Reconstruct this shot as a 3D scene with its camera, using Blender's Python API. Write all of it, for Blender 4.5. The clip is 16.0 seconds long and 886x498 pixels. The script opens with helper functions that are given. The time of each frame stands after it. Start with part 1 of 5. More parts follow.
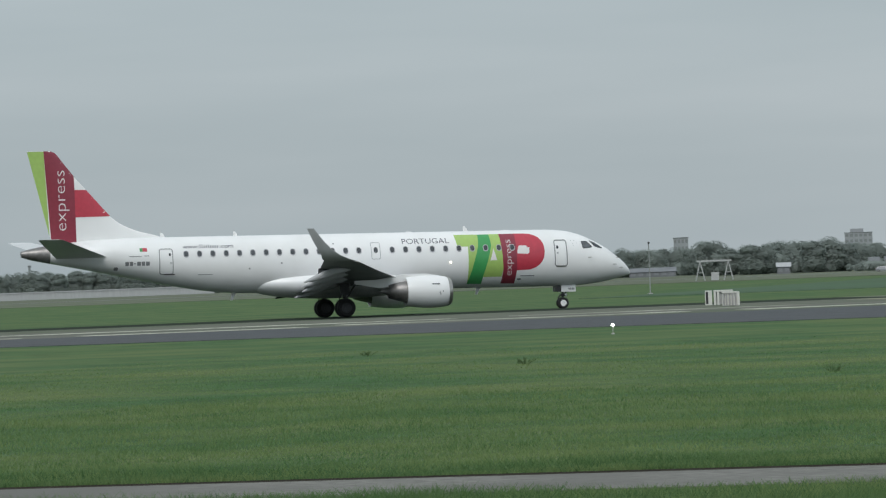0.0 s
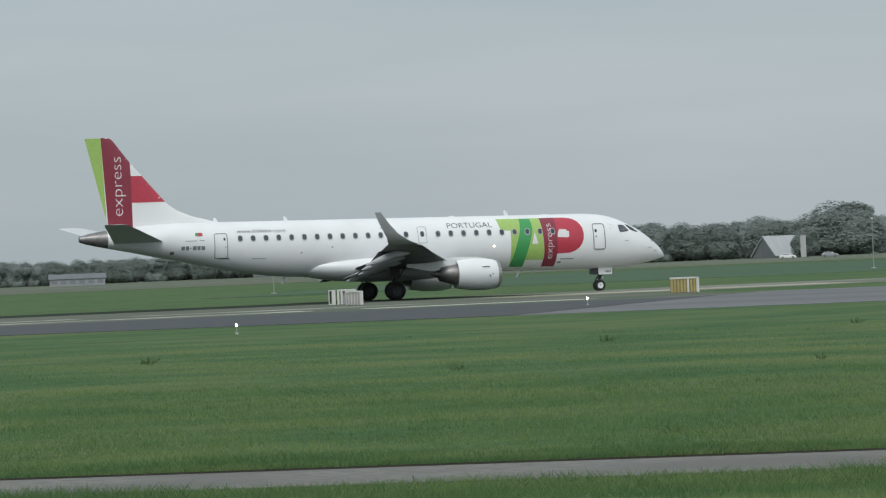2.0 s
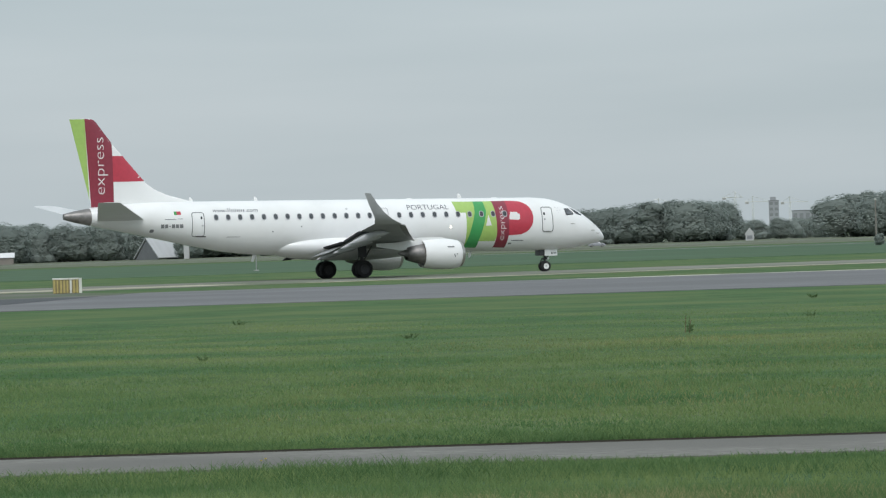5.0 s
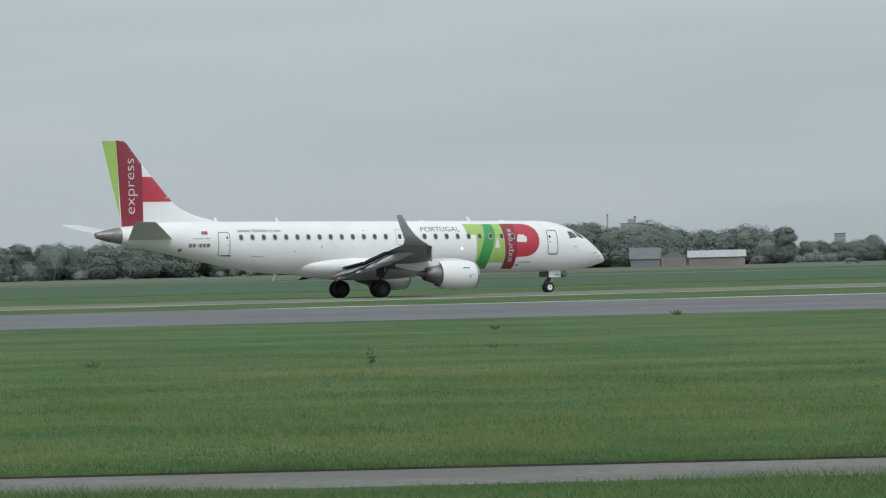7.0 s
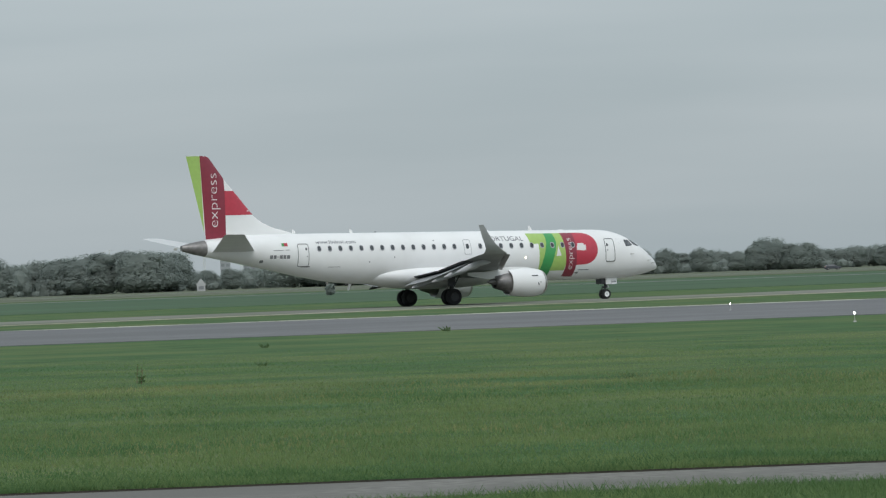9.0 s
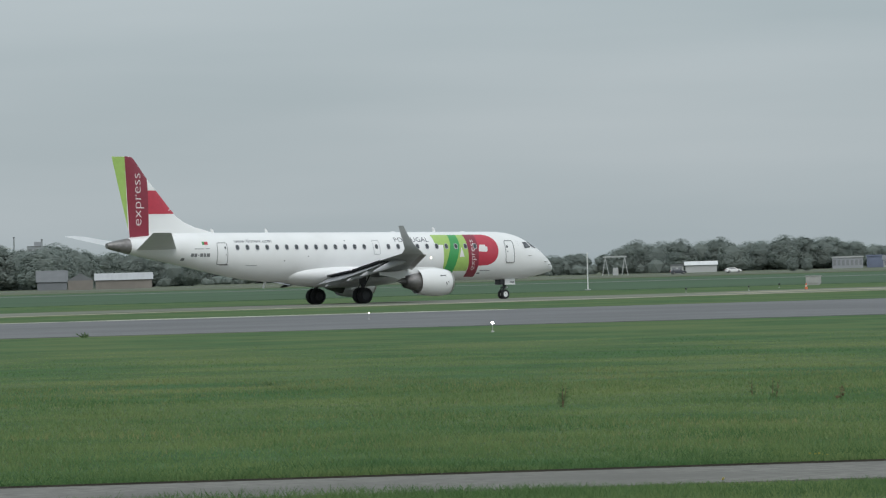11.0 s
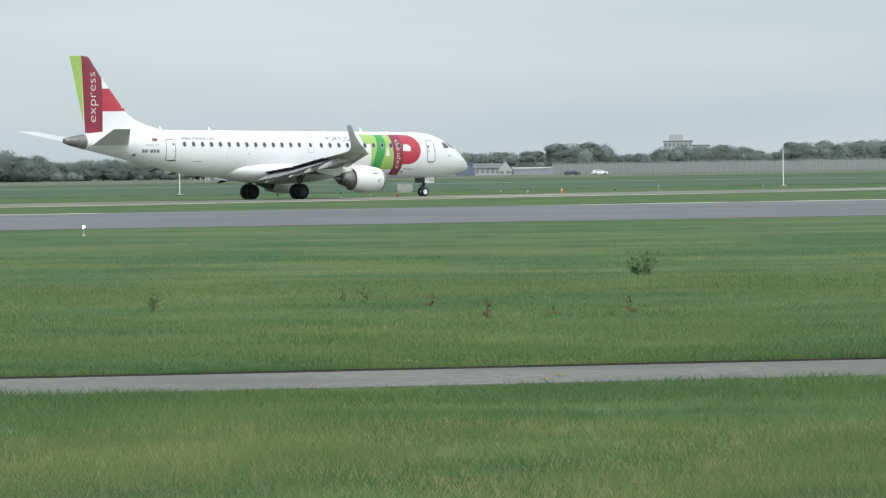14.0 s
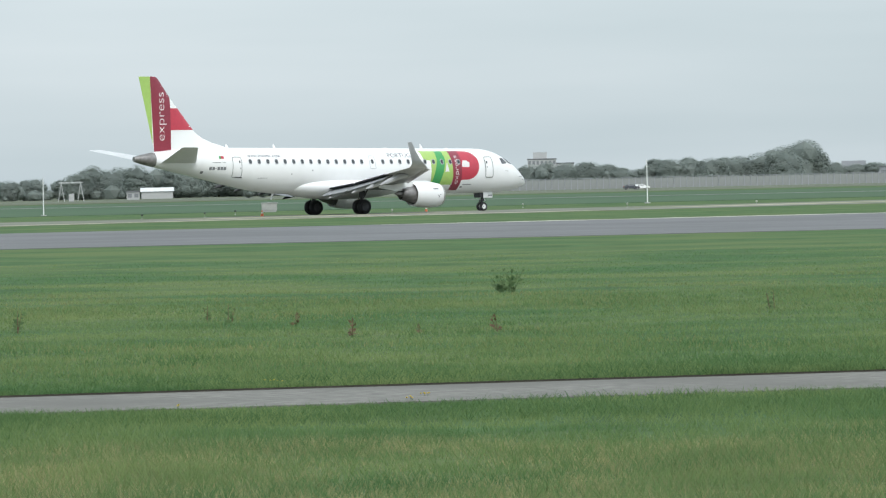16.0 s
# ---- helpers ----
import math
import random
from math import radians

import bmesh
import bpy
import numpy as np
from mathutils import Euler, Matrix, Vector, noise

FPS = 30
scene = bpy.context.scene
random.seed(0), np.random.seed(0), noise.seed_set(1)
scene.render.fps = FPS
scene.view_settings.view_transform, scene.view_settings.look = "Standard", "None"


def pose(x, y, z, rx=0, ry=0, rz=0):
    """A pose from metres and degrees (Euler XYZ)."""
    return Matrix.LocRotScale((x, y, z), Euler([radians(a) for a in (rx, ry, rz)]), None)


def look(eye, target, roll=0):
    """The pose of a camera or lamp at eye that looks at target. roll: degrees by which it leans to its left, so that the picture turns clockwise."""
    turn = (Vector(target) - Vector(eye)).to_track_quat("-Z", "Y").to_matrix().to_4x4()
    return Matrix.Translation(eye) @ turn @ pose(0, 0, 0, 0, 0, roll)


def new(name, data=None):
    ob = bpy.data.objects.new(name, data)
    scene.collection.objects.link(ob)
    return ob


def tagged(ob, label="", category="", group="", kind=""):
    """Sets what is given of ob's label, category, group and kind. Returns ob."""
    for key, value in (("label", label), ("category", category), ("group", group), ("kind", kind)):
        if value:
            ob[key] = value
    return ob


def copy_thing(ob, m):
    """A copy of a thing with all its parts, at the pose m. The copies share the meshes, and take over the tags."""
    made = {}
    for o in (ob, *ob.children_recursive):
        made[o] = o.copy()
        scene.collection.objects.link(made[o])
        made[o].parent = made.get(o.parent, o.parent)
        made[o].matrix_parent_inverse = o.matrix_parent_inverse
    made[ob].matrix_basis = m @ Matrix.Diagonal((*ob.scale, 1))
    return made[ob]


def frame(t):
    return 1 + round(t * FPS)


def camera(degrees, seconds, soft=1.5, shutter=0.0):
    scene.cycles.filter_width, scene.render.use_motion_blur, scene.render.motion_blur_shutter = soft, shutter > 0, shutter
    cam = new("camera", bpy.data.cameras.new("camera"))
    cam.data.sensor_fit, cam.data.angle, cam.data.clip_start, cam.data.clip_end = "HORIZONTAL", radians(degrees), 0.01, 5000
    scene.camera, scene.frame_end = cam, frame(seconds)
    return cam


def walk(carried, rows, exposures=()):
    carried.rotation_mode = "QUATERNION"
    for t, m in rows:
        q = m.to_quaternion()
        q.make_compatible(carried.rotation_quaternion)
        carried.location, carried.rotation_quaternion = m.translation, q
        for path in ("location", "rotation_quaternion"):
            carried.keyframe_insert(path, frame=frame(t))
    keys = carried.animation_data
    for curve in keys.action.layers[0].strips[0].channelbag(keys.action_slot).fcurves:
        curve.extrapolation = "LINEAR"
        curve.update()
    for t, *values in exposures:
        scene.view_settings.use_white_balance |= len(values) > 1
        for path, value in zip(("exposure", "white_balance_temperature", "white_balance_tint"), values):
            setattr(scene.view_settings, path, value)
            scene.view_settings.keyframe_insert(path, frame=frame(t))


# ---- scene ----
# The world: x runs along the runway in the aircraft's direction, y away from the spotter, z up.
EYE = (0.0, 0.0, 2.2)
cam = camera(9.586, 16.0, soft=1.25, shutter=0.0)


def aim(az, el, roll):
    """The camera's pose for a bearing right of +y, a rise and a lean, in degrees."""
    a, e = radians(az), radians(el)
    way = Vector((math.sin(a) * math.cos(e), math.cos(a) * math.cos(e), math.sin(e)))
    return look(EYE, Vector(EYE) + way * 100, roll)


VIEW = [
        (0, 14.491, 0.310, -2.14), (0.5, 15.616, 0.146, -2.13), (1, 16.545, 0.200, -2.31), (1.5, 17.528, 0.214, -2.38),
        (2, 18.570, 0.148, -2.37), (2.5, 19.817, 0.141, -2.37), (3, 20.495, 0.039, -2.22), (3.5, 22.034, -0.011, -1.94),
        (4, 22.727, -0.157, -2.11), (4.5, 24.009, -0.223, -1.99), (5, 25.249, -0.081, -1.83), (5.2, 25.627, -0.061, -1.91),
        (7.3, 29.147, 0.220, -1.46), (7.5, 29.455, 0.267, -1.58), (8, 30.252, 0.314, -1.75), (8.2, 30.377, 0.337, -1.80),
        (10.3, 33.652, 0.351, -1.77), (10.5, 34.070, 0.440, -1.57), (11, 35.120, 0.233, -1.54), (11.5, 36.478, 0.223, -1.64),
        (12, 37.045, -0.039, -1.34), (12.5, 37.058, -0.102, -1.40), (13, 37.631, -0.117, -1.12), (13.5, 38.222, -0.654, -0.98),
        (14, 39.523, -0.884, -0.87), (14.5, 40.037, -1.049, -0.78), (15, 40.294, -1.042, -1.01), (15.5, 40.617, -0.777, -1.31),
        (16, 40.993, -0.706, -1.23),
]
walk(cam, [(t, aim(a, e, r)) for t, a, e, r in VIEW], exposures=[(0, 0.0), (2.5, 0.06), (5, 0.22), (7.5, 0.06), (10.5, 0.0), (12, 0.06), (13.0, 0.2), (13.5, 0.33), (14, 0.57), (15, 0.67), (16, 0.62)])

# ---- sky and light: an overcast day, the brighter cloud behind the spotter ----
SUN_AZ, SUN_EL = radians(205), radians(48)   # bearing right of +y
world = bpy.data.worlds.new("overcast")
scene.world = world
world.use_nodes = True
wn, wl = world.node_tree.nodes, world.node_tree.links
wn.clear()
sky = wn.new("ShaderNodeTexSky")
sky.sky_type, sky.sun_disc = "NISHITA", False
sky.sun_elevation, sky.sun_rotation, sky.dust_density = SUN_EL, SUN_AZ, 0.6
co = wn.new("ShaderNodeTexCoord")
mp = wn.new("ShaderNodeMapping")
mp.inputs["Scale"].default_value = (3.0, 3.0, 26.0)
cl = wn.new("ShaderNodeTexNoise")
cl.inputs["Scale"].default_value, cl.inputs["Detail"].default_value, cl.inputs["Roughness"].default_value = 1.3, 4.0, 0.5
rp = wn.new("ShaderNodeValToRGB")
rp.color_ramp.elements[0].position, rp.color_ramp.elements[0].color = 0.3, (0.372, 0.442, 0.476, 1)
rp.color_ramp.elements[1].position, rp.color_ramp.elements[1].color = 0.72, (0.49, 0.548, 0.58, 1)
sx = wn.new("ShaderNodeSeparateXYZ")
zr = wn.new("ShaderNodeValToRGB")   # the cloud deck: thicker and greyer low down, bright overhead
zr.color_ramp.elements[0].position, zr.color_ramp.elements[0].color = 0.0, (0.82, 0.83, 0.845, 1)
zr.color_ramp.elements[1].position, zr.color_ramp.elements[1].color = 0.35, (1.32, 1.31, 1.30, 1)
zr.color_ramp.elements.new(0.03).color = (0.87, 0.875, 0.885, 1)
zr.color_ramp.elements.new(0.085).color = (1.03, 1.03, 1.03, 1)
mul = wn.new("ShaderNodeMix")
mul.data_type, mul.blend_type = "RGBA", "MULTIPLY"
mul.inputs[0].default_value = 1.0
bg1, bg2, add, wo = wn.new("ShaderNodeBackground"), wn.new("ShaderNodeBackground"), wn.new("ShaderNodeAddShader"), wn.new("ShaderNodeOutputWorld")
bg1.inputs["Strength"].default_value = 0.006   # blue sky that filters through the cloud
bg2.inputs["Strength"].default_value = 0.98
wl.new(co.outputs["Generated"], mp.inputs["Vector"])
wl.new(mp.outputs["Vector"], cl.inputs["Vector"])
wl.new(cl.outputs["Fac"], rp.inputs["Fac"])
wl.new(co.outputs["Generated"], sx.inputs["Vector"])
wl.new(sx.outputs["Z"], zr.inputs["Fac"])
wl.new(rp.outputs["Color"], mul.inputs[6])
wl.new(zr.outputs["Color"], mul.inputs[7])
wl.new(mul.outputs[2], bg2.inputs["Color"])
wl.new(sky.outputs["Color"], bg1.inputs["Color"])
wl.new(bg1.outputs[0], add.inputs[0])
wl.new(bg2.outputs[0], add.inputs[1])
wl.new(add.outputs[0], wo.inputs["Surface"])
sun = new("sun", bpy.data.lights.new("sun", "SUN"))
sun.data.energy, sun.data.angle, sun.data.color = 1.45, radians(35), (1.0, 0.98, 0.95)
sun.matrix_world = look((math.sin(SUN_AZ) * 100, math.cos(SUN_AZ) * 100, math.tan(SUN_EL) * 100), (0, 0, 0))


# ---- materials ----
def mat(name, color, rough=0.6, metal=0.0, vary=0.12, scale=4.0, bump=0.0, bump_scale=40.0, coat=0.0, tint=None, stretch=(1, 1, 1), alt=None, alt_scale=0.2, spec=0.5):
    """A painted or natural surface: a base colour broken by noise at two scales, with fine relief."""
    m = bpy.data.materials.new(name)
    m.use_nodes = True
    n, l = m.node_tree.nodes, m.node_tree.links
    p = n["Principled BSDF"]
    p.inputs["Roughness"].default_value, p.inputs["Metallic"].default_value, p.inputs["Coat Weight"].default_value = rough, metal, coat
    p.inputs["Specular IOR Level"].default_value = spec
    c = n.new("ShaderNodeTexCoord")
    g = n.new("ShaderNodeMapping")
    g.inputs["Scale"].default_value = stretch
    l.new(c.outputs["Object"], g.inputs["Vector"])
    a = n.new("ShaderNodeTexNoise")
    a.inputs["Scale"].default_value, a.inputs["Detail"].default_value = scale, 6.0
    l.new(g.outputs["Vector"], a.inputs["Vector"])
    r = n.new("ShaderNodeValToRGB")
    lo = tint or tuple(x * (1 - vary) for x in color)
    hi = tuple(min(1, x * (1 + vary)) for x in color)
    r.color_ramp.elements[0].position, r.color_ramp.elements[0].color = 0.32, (*lo, 1)
    r.color_ramp.elements[1].position, r.color_ramp.elements[1].color = 0.68, (*hi, 1)
    l.new(a.outputs["Fac"], r.inputs["Fac"])
    out = r.outputs["Color"]
    if alt:
        b = n.new("ShaderNodeTexNoise")
        b.inputs["Scale"].default_value, b.inputs["Detail"].default_value = alt_scale, 5.0
        l.new(g.outputs["Vector"], b.inputs["Vector"])
        s = n.new("ShaderNodeValToRGB")
        s.color_ramp.elements[0].position, s.color_ramp.elements[1].position = 0.42, 0.62
        l.new(b.outputs["Fac"], s.inputs["Fac"])
        x = n.new("ShaderNodeMix")
        x.data_type = "RGBA"
        x.inputs[7].default_value = (*alt, 1)
        l.new(s.outputs["Color"], x.inputs[0])
        l.new(out, x.inputs[6])
        out = x.outputs[2]
    l.new(out, p.inputs["Base Color"])
    if bump:
        d = n.new("ShaderNodeTexNoise")
        d.inputs["Scale"].default_value, d.inputs["Detail"].default_value = bump_scale, 4.0
        l.new(g.outputs["Vector"], d.inputs["Vector"])
        h = n.new("ShaderNodeBump")
        h.inputs["Strength"].default_value, h.inputs["Distance"].default_value = bump, 0.03
        l.new(d.outputs["Fac"], h.inputs["Height"])
        l.new(h.outputs["Normal"], p.inputs["Normal"])
    return m


def glow(name, color, strength):
    m = bpy.data.materials.new(name)
    m.use_nodes = True
    p = m.node_tree.nodes["Principled BSDF"]
    p.inputs["Base Color"].default_value = (*color, 1)
    p.inputs["Emission Color"].default_value, p.inputs["Emission Strength"].default_value = (*color, 1), strength
    return m


def leafy(name, dark, light, scale, grain=0.35, own=0.25, span=(0.45, 1.0), gloss=0.2):
    """Foliage: every leaf clump has its own shade between two greens."""
    m = bpy.data.materials.new(name)
    m.use_nodes = True
    n, l = m.node_tree.nodes, m.node_tree.links
    p = n["Principled BSDF"]
    p.inputs["Roughness"].default_value = 0.8
    p.inputs["Specular IOR Level"].default_value = gloss
    g = n.new("ShaderNodeNewGeometry")
    o = n.new("ShaderNodeObjectInfo")
    c = n.new("ShaderNodeTexCoord")
    t = n.new("ShaderNodeTexNoise")
    t.inputs["Scale"].default_value, t.inputs["Detail"].default_value = scale, 4.0
    l.new(c.outputs["Object"], t.inputs["Vector"])
    def weigh(out, k, plus=None):
        x = n.new("ShaderNodeMath")
        x.operation = "MULTIPLY_ADD"
        x.inputs[1].default_value = k
        l.new(out, x.inputs[0])
        if plus is None:
            x.inputs[2].default_value = 0.0
        else:
            l.new(plus, x.inputs[2])
        return x.outputs[0]
    e = weigh(t.outputs["Fac"], 1.1, weigh(g.outputs["Random Per Island"], grain, weigh(o.outputs["Random"], own)))
    r = n.new("ShaderNodeValToRGB")
    r.color_ramp.elements[0].position, r.color_ramp.elements[0].color = span[0], (*dark, 1)
    r.color_ramp.elements[1].position, r.color_ramp.elements[1].color = span[1], (*light, 1)
    l.new(e, r.inputs["Fac"])
    l.new(r.outputs["Color"], p.inputs["Base Color"])
    # leaves let some light through
    t2 = n.new("ShaderNodeBsdfTranslucent")
    l.new(r.outputs["Color"], t2.inputs["Color"])
    mx = n.new("ShaderNodeAddShader")
    l.new(p.outputs[0], mx.inputs[0])
    l.new(t2.outputs[0], mx.inputs[1])
    l.new(mx.outputs[0], n["Material Output"].inputs["Surface"])
    return m


WHITE = mat("white_paint", (0.87, 0.875, 0.88), 0.28, coat=0.3, vary=0.03, scale=0.7, alt=(0.80, 0.805, 0.805), alt_scale=0.35)
GREY_PAINT = mat("grey_paint", (0.42, 0.43, 0.45), 0.35, vary=0.08, scale=1.2)
WING_GREY = mat("wing_grey", (0.33, 0.34, 0.355), 0.4, vary=0.1, scale=0.8, alt=(0.26, 0.27, 0.285), alt_scale=0.5)
PALE_GREY = mat("pale_grey_paint", (0.62, 0.63, 0.64), 0.32, vary=0.05, scale=1.0)
LIME = mat("lime_paint", (0.37, 0.55, 0.15), 0.3, coat=0.3, vary=0.05)
GREEN = mat("green_paint", (0.055, 0.33, 0.10), 0.3, coat=0.3, vary=0.05)
RED = mat("red_paint", (0.50, 0.045, 0.075), 0.3, coat=0.3, vary=0.06)
MAROON = mat("maroon_paint", (0.26, 0.034, 0.058), 0.3, coat=0.3, vary=0.06)
NAVY = mat("dark_lettering", (0.05, 0.055, 0.09), 0.4)
LETTER = mat("white_lettering", (0.78, 0.76, 0.76), 0.4, vary=0.02)
GLASS = mat("dark_glass", (0.035, 0.04, 0.05), 0.12, vary=0.2)
COCKPIT = mat("cockpit_glass", (0.15, 0.16, 0.175), 0.15, vary=0.4, scale=2.5)
CABIN = mat("cabin_glass", (0.075, 0.08, 0.09), 0.2, vary=0.25, scale=3)
SEAM = mat("seam", (0.20, 0.21, 0.22), 0.6)
METAL = mat("bare_metal", (0.45, 0.44, 0.42), 0.32, 0.85, vary=0.15, scale=3)
BURNT = mat("exhaust_metal", (0.25, 0.24, 0.235), 0.42, 0.6, vary=0.3, scale=2)
DARK = mat("dark_metal", (0.06, 0.06, 0.065), 0.5, 0.3)
RUBBER = mat("tyre_rubber", (0.018, 0.018, 0.02), 0.75, vary=0.3, scale=8, bump=0.3)
LAMP = glow("lamp_glow", (1.0, 0.86, 0.66), 14.0)
TAXI_LAMP = glow("edge_lamp_glow", (1.0, 0.9, 0.8), 14.0)


# ---- mesh helpers ----
def mesh_of(bm, name, mats, smooth=False, sharp=None):
    me = bpy.data.meshes.new(name)
    bm.to_mesh(me)
    bm.free()
    for m in (mats if isinstance(mats, (list, tuple)) else [mats]):
        me.materials.append(m)
    if smooth:
        for p in me.polygons:
            p.use_smooth = True
        if sharp:
            me.set_sharp_from_angle(angle=radians(sharp))
    return me


def part(name, bm, material, parent, label="", smooth=False, sharp=40):
    ob = new(name, mesh_of(bm, name, material, smooth, sharp))
    ob.parent = parent
    return tagged(ob, label)


def thing(name, bm, material, label, category, group="", kind="", at=None, smooth=False):
    ob = new(name, mesh_of(bm, name, material, smooth, 40))
    if at is not None:
        ob.matrix_world = at
    return tagged(ob, label, category, group, kind)


def holder(name, label, category, group="", at=None):
    ob = new(name)
    ob.empty_display_size = 0.2
    if at is not None:
        ob.matrix_world = at
    return tagged(ob, label, category, group)


def box(bm, x0, y0, z0, x1, y1, z1, bevel=0.0):
    r = bmesh.ops.create_cube(bm, size=1, matrix=Matrix.LocRotScale(((x0 + x1) / 2, (y0 + y1) / 2, (z0 + z1) / 2), None, (x1 - x0, y1 - y0, z1 - z0)))
    if bevel:
        es = list({e for v in r["verts"] for e in v.link_edges})
        bmesh.ops.bevel(bm, geom=es, offset=bevel, segments=2, affect="EDGES", profile=0.5)
    return bm


def rod(bm, a, b, r0, r1=None, seg=8):
    a, b = Vector(a), Vector(b)
    d = b - a
    m = Matrix.Translation((a + b) / 2) @ d.to_track_quat("Z", "Y").to_matrix().to_4x4()
    bmesh.ops.create_cone(bm, cap_ends=True, segments=seg, radius1=r0, radius2=r0 if r1 is None else r1, depth=d.length, matrix=m)
    return bm


def loft(bm, rings, caps=True):
    """Skin a row of rings of points, each ring with the same number of points."""
    vs = [[bm.verts.new(p) for p in ring] for ring in rings]
    n = len(vs[0])
    for a, b in zip(vs, vs[1:]):
        for i in range(n):
            bm.faces.new((a[i], a[(i + 1) % n], b[(i + 1) % n], b[i]))
    if caps:
        bm.faces.new(vs[0][::-1])
        bm.faces.new(vs[-1])
    bmesh.ops.recalc_face_normals(bm, faces=bm.faces)
    return bm


def spun(bm, profile, axis_at, seg=32, close=False):
    """A body of revolution about a line along x: profile of (x, radius)."""
    cx, cy, cz = axis_at
    rings = [[(cx + x, cy + r * math.cos(k * math.tau / seg), cz + r * math.sin(k * math.tau / seg)) for k in range(seg)] for x, r in profile]
    return loft(bm, rings, caps=close)


def spot(az, dist, z=0.0):
    """A place by its bearing right of +y and its distance from the spotter."""
    a = radians(az)
    return Vector((math.sin(a) * dist, math.cos(a) * dist, z))


# ---- ground ----
def sheet(bm, pts, z):
    return bm.faces.new([bm.verts.new((x, y, z)) for x, y in pts])


def slab(name, pts, z, material, label, category):
    """A flat paved area with its edge let into the ground."""
    bm = bmesh.new()
    f = sheet(bm, pts, z)
    if f.normal.z < 0 or f.calc_area() and (f.normal_update() or f.normal.z < 0):
        f.normal_flip()
    r = bmesh.ops.extrude_face_region(bm, geom=[f])
    for v in r["geom"]:
        if isinstance(v, bmesh.types.BMVert):
            v.co.z = -0.3
    bmesh.ops.recalc_face_normals(bm, faces=bm.faces)
    return thing(name, bm, material, label, category, kind="structure")


GRASS_GROUND = mat("grass_ground", (0.059, 0.117, 0.047), 0.95, vary=0.25, scale=0.6, bump=0.8, bump_scale=4.0, alt=(0.108, 0.149, 0.06), alt_scale=0.13, spec=0.1)
ASPHALT_OLD = mat("grey_asphalt", (0.145, 0.146, 0.152), 0.85, vary=0.12, scale=0.4, bump=0.2, bump_scale=30, alt=(0.118, 0.12, 0.125), alt_scale=0.06)
ASPHALT_NEW = mat("dark_asphalt", (0.046, 0.05, 0.056), 0.8, vary=0.2, scale=0.5, bump=0.2, bump_scale=30)
CONCRETE = mat("pale_concrete", (0.185, 0.183, 0.158), 0.9, vary=0.12, scale=0.3, alt=(0.105, 0.128, 0.075), alt_scale=0.06)
DARK_PAVING = mat("dark_paving", (0.032, 0.042, 0.032), 0.95, vary=0.3, scale=0.6, spec=0.04)
APRON = mat("mossy_concrete", (0.135, 0.14, 0.115), 0.9, vary=0.15, scale=0.3, alt=(0.092, 0.115, 0.072), alt_scale=0.08, stretch=(0.4, 1, 1), spec=0.2)
ROAD = mat("road_asphalt", (0.182, 0.178, 0.163), 0.88, vary=0.24, scale=5, bump=0.25, bump_scale=25, alt=(0.145, 0.142, 0.13), alt_scale=0.25, spec=0.2)
LINE = mat("worn_line_paint", (0.54, 0.53, 0.45), 0.8, vary=0.2, scale=1.0, alt=(0.2, 0.2, 0.16), alt_scale=0.15)

bm = bmesh.new()
sheet(bm, [(-4600, -1500), (4600, -1500), (4600, 4700), (-4600, 4700)], 0.0)
thing("ground", bm, GRASS_GROUND, "wide flat airfield meadow of mown green grass", "ground", kind="structure")


def road_y(x): return 61.5 - 0.541 * x
def near_y(x): return 233.8 - 0.5495 * x
def far_y(x): return 299 - 0.40 * x
def dark_far(x): return 250 - 0.04 * x
def band_near(x): return 285 - 0.01 * x
def band_far(x): return 320 - 0.01 * x


# the narrow service road in the foreground grass
slab("service_road", [(-60, road_y(-60) - 2.35), (120, road_y(120) - 2.35), (120, road_y(120) + 2.35), (-60, road_y(-60) + 2.35)], 0.015, ROAD, "narrow worn grey asphalt service road through the grass", "road")
# the taxiway: a dark, newly laid stretch that ends on a slant, then older grey asphalt
slab("taxiway_dark", [(-28, near_y(-28)), (68.5, near_y(68.5)), (97, dark_far(97)), (-28, dark_far(-28))], 0.02, ASPHALT_NEW, "dark newly laid asphalt stretch of taxiway", "taxiway")
slab("taxiway_grey", [(68.7, near_y(68.7)), (300, near_y(300)), (300, far_y(300)), (104, far_y(104)), (97.2, dark_far(97.2))], 0.02, ASPHALT_OLD, "weathered light grey asphalt taxiway beside the meadow", "taxiway")
slab("runway", [(108, band_near(108)), (900, band_near(900)), (900, band_far(900)), (108, band_far(108))], 0.02, CONCRETE, "long pale weathered runway pavement that the airliner rolls on", "runway")
slab("runway_dark", [(-600, 300), (107.9, 300), (107.9, 318), (-600, 318)], 0.02, DARK_PAVING, "dark stretch of runway under the airliner", "runway")
slab("junction_pavement", [(-300, dark_far(-300) + 0.1), (96.9, dark_far(96.9) + 0.1), (103.8, far_y(103.8) + 0.1), (107.9, 299.9), (-300, 299.9)], 0.016, APRON, "pale pavement between taxiway and runway", "taxiway")


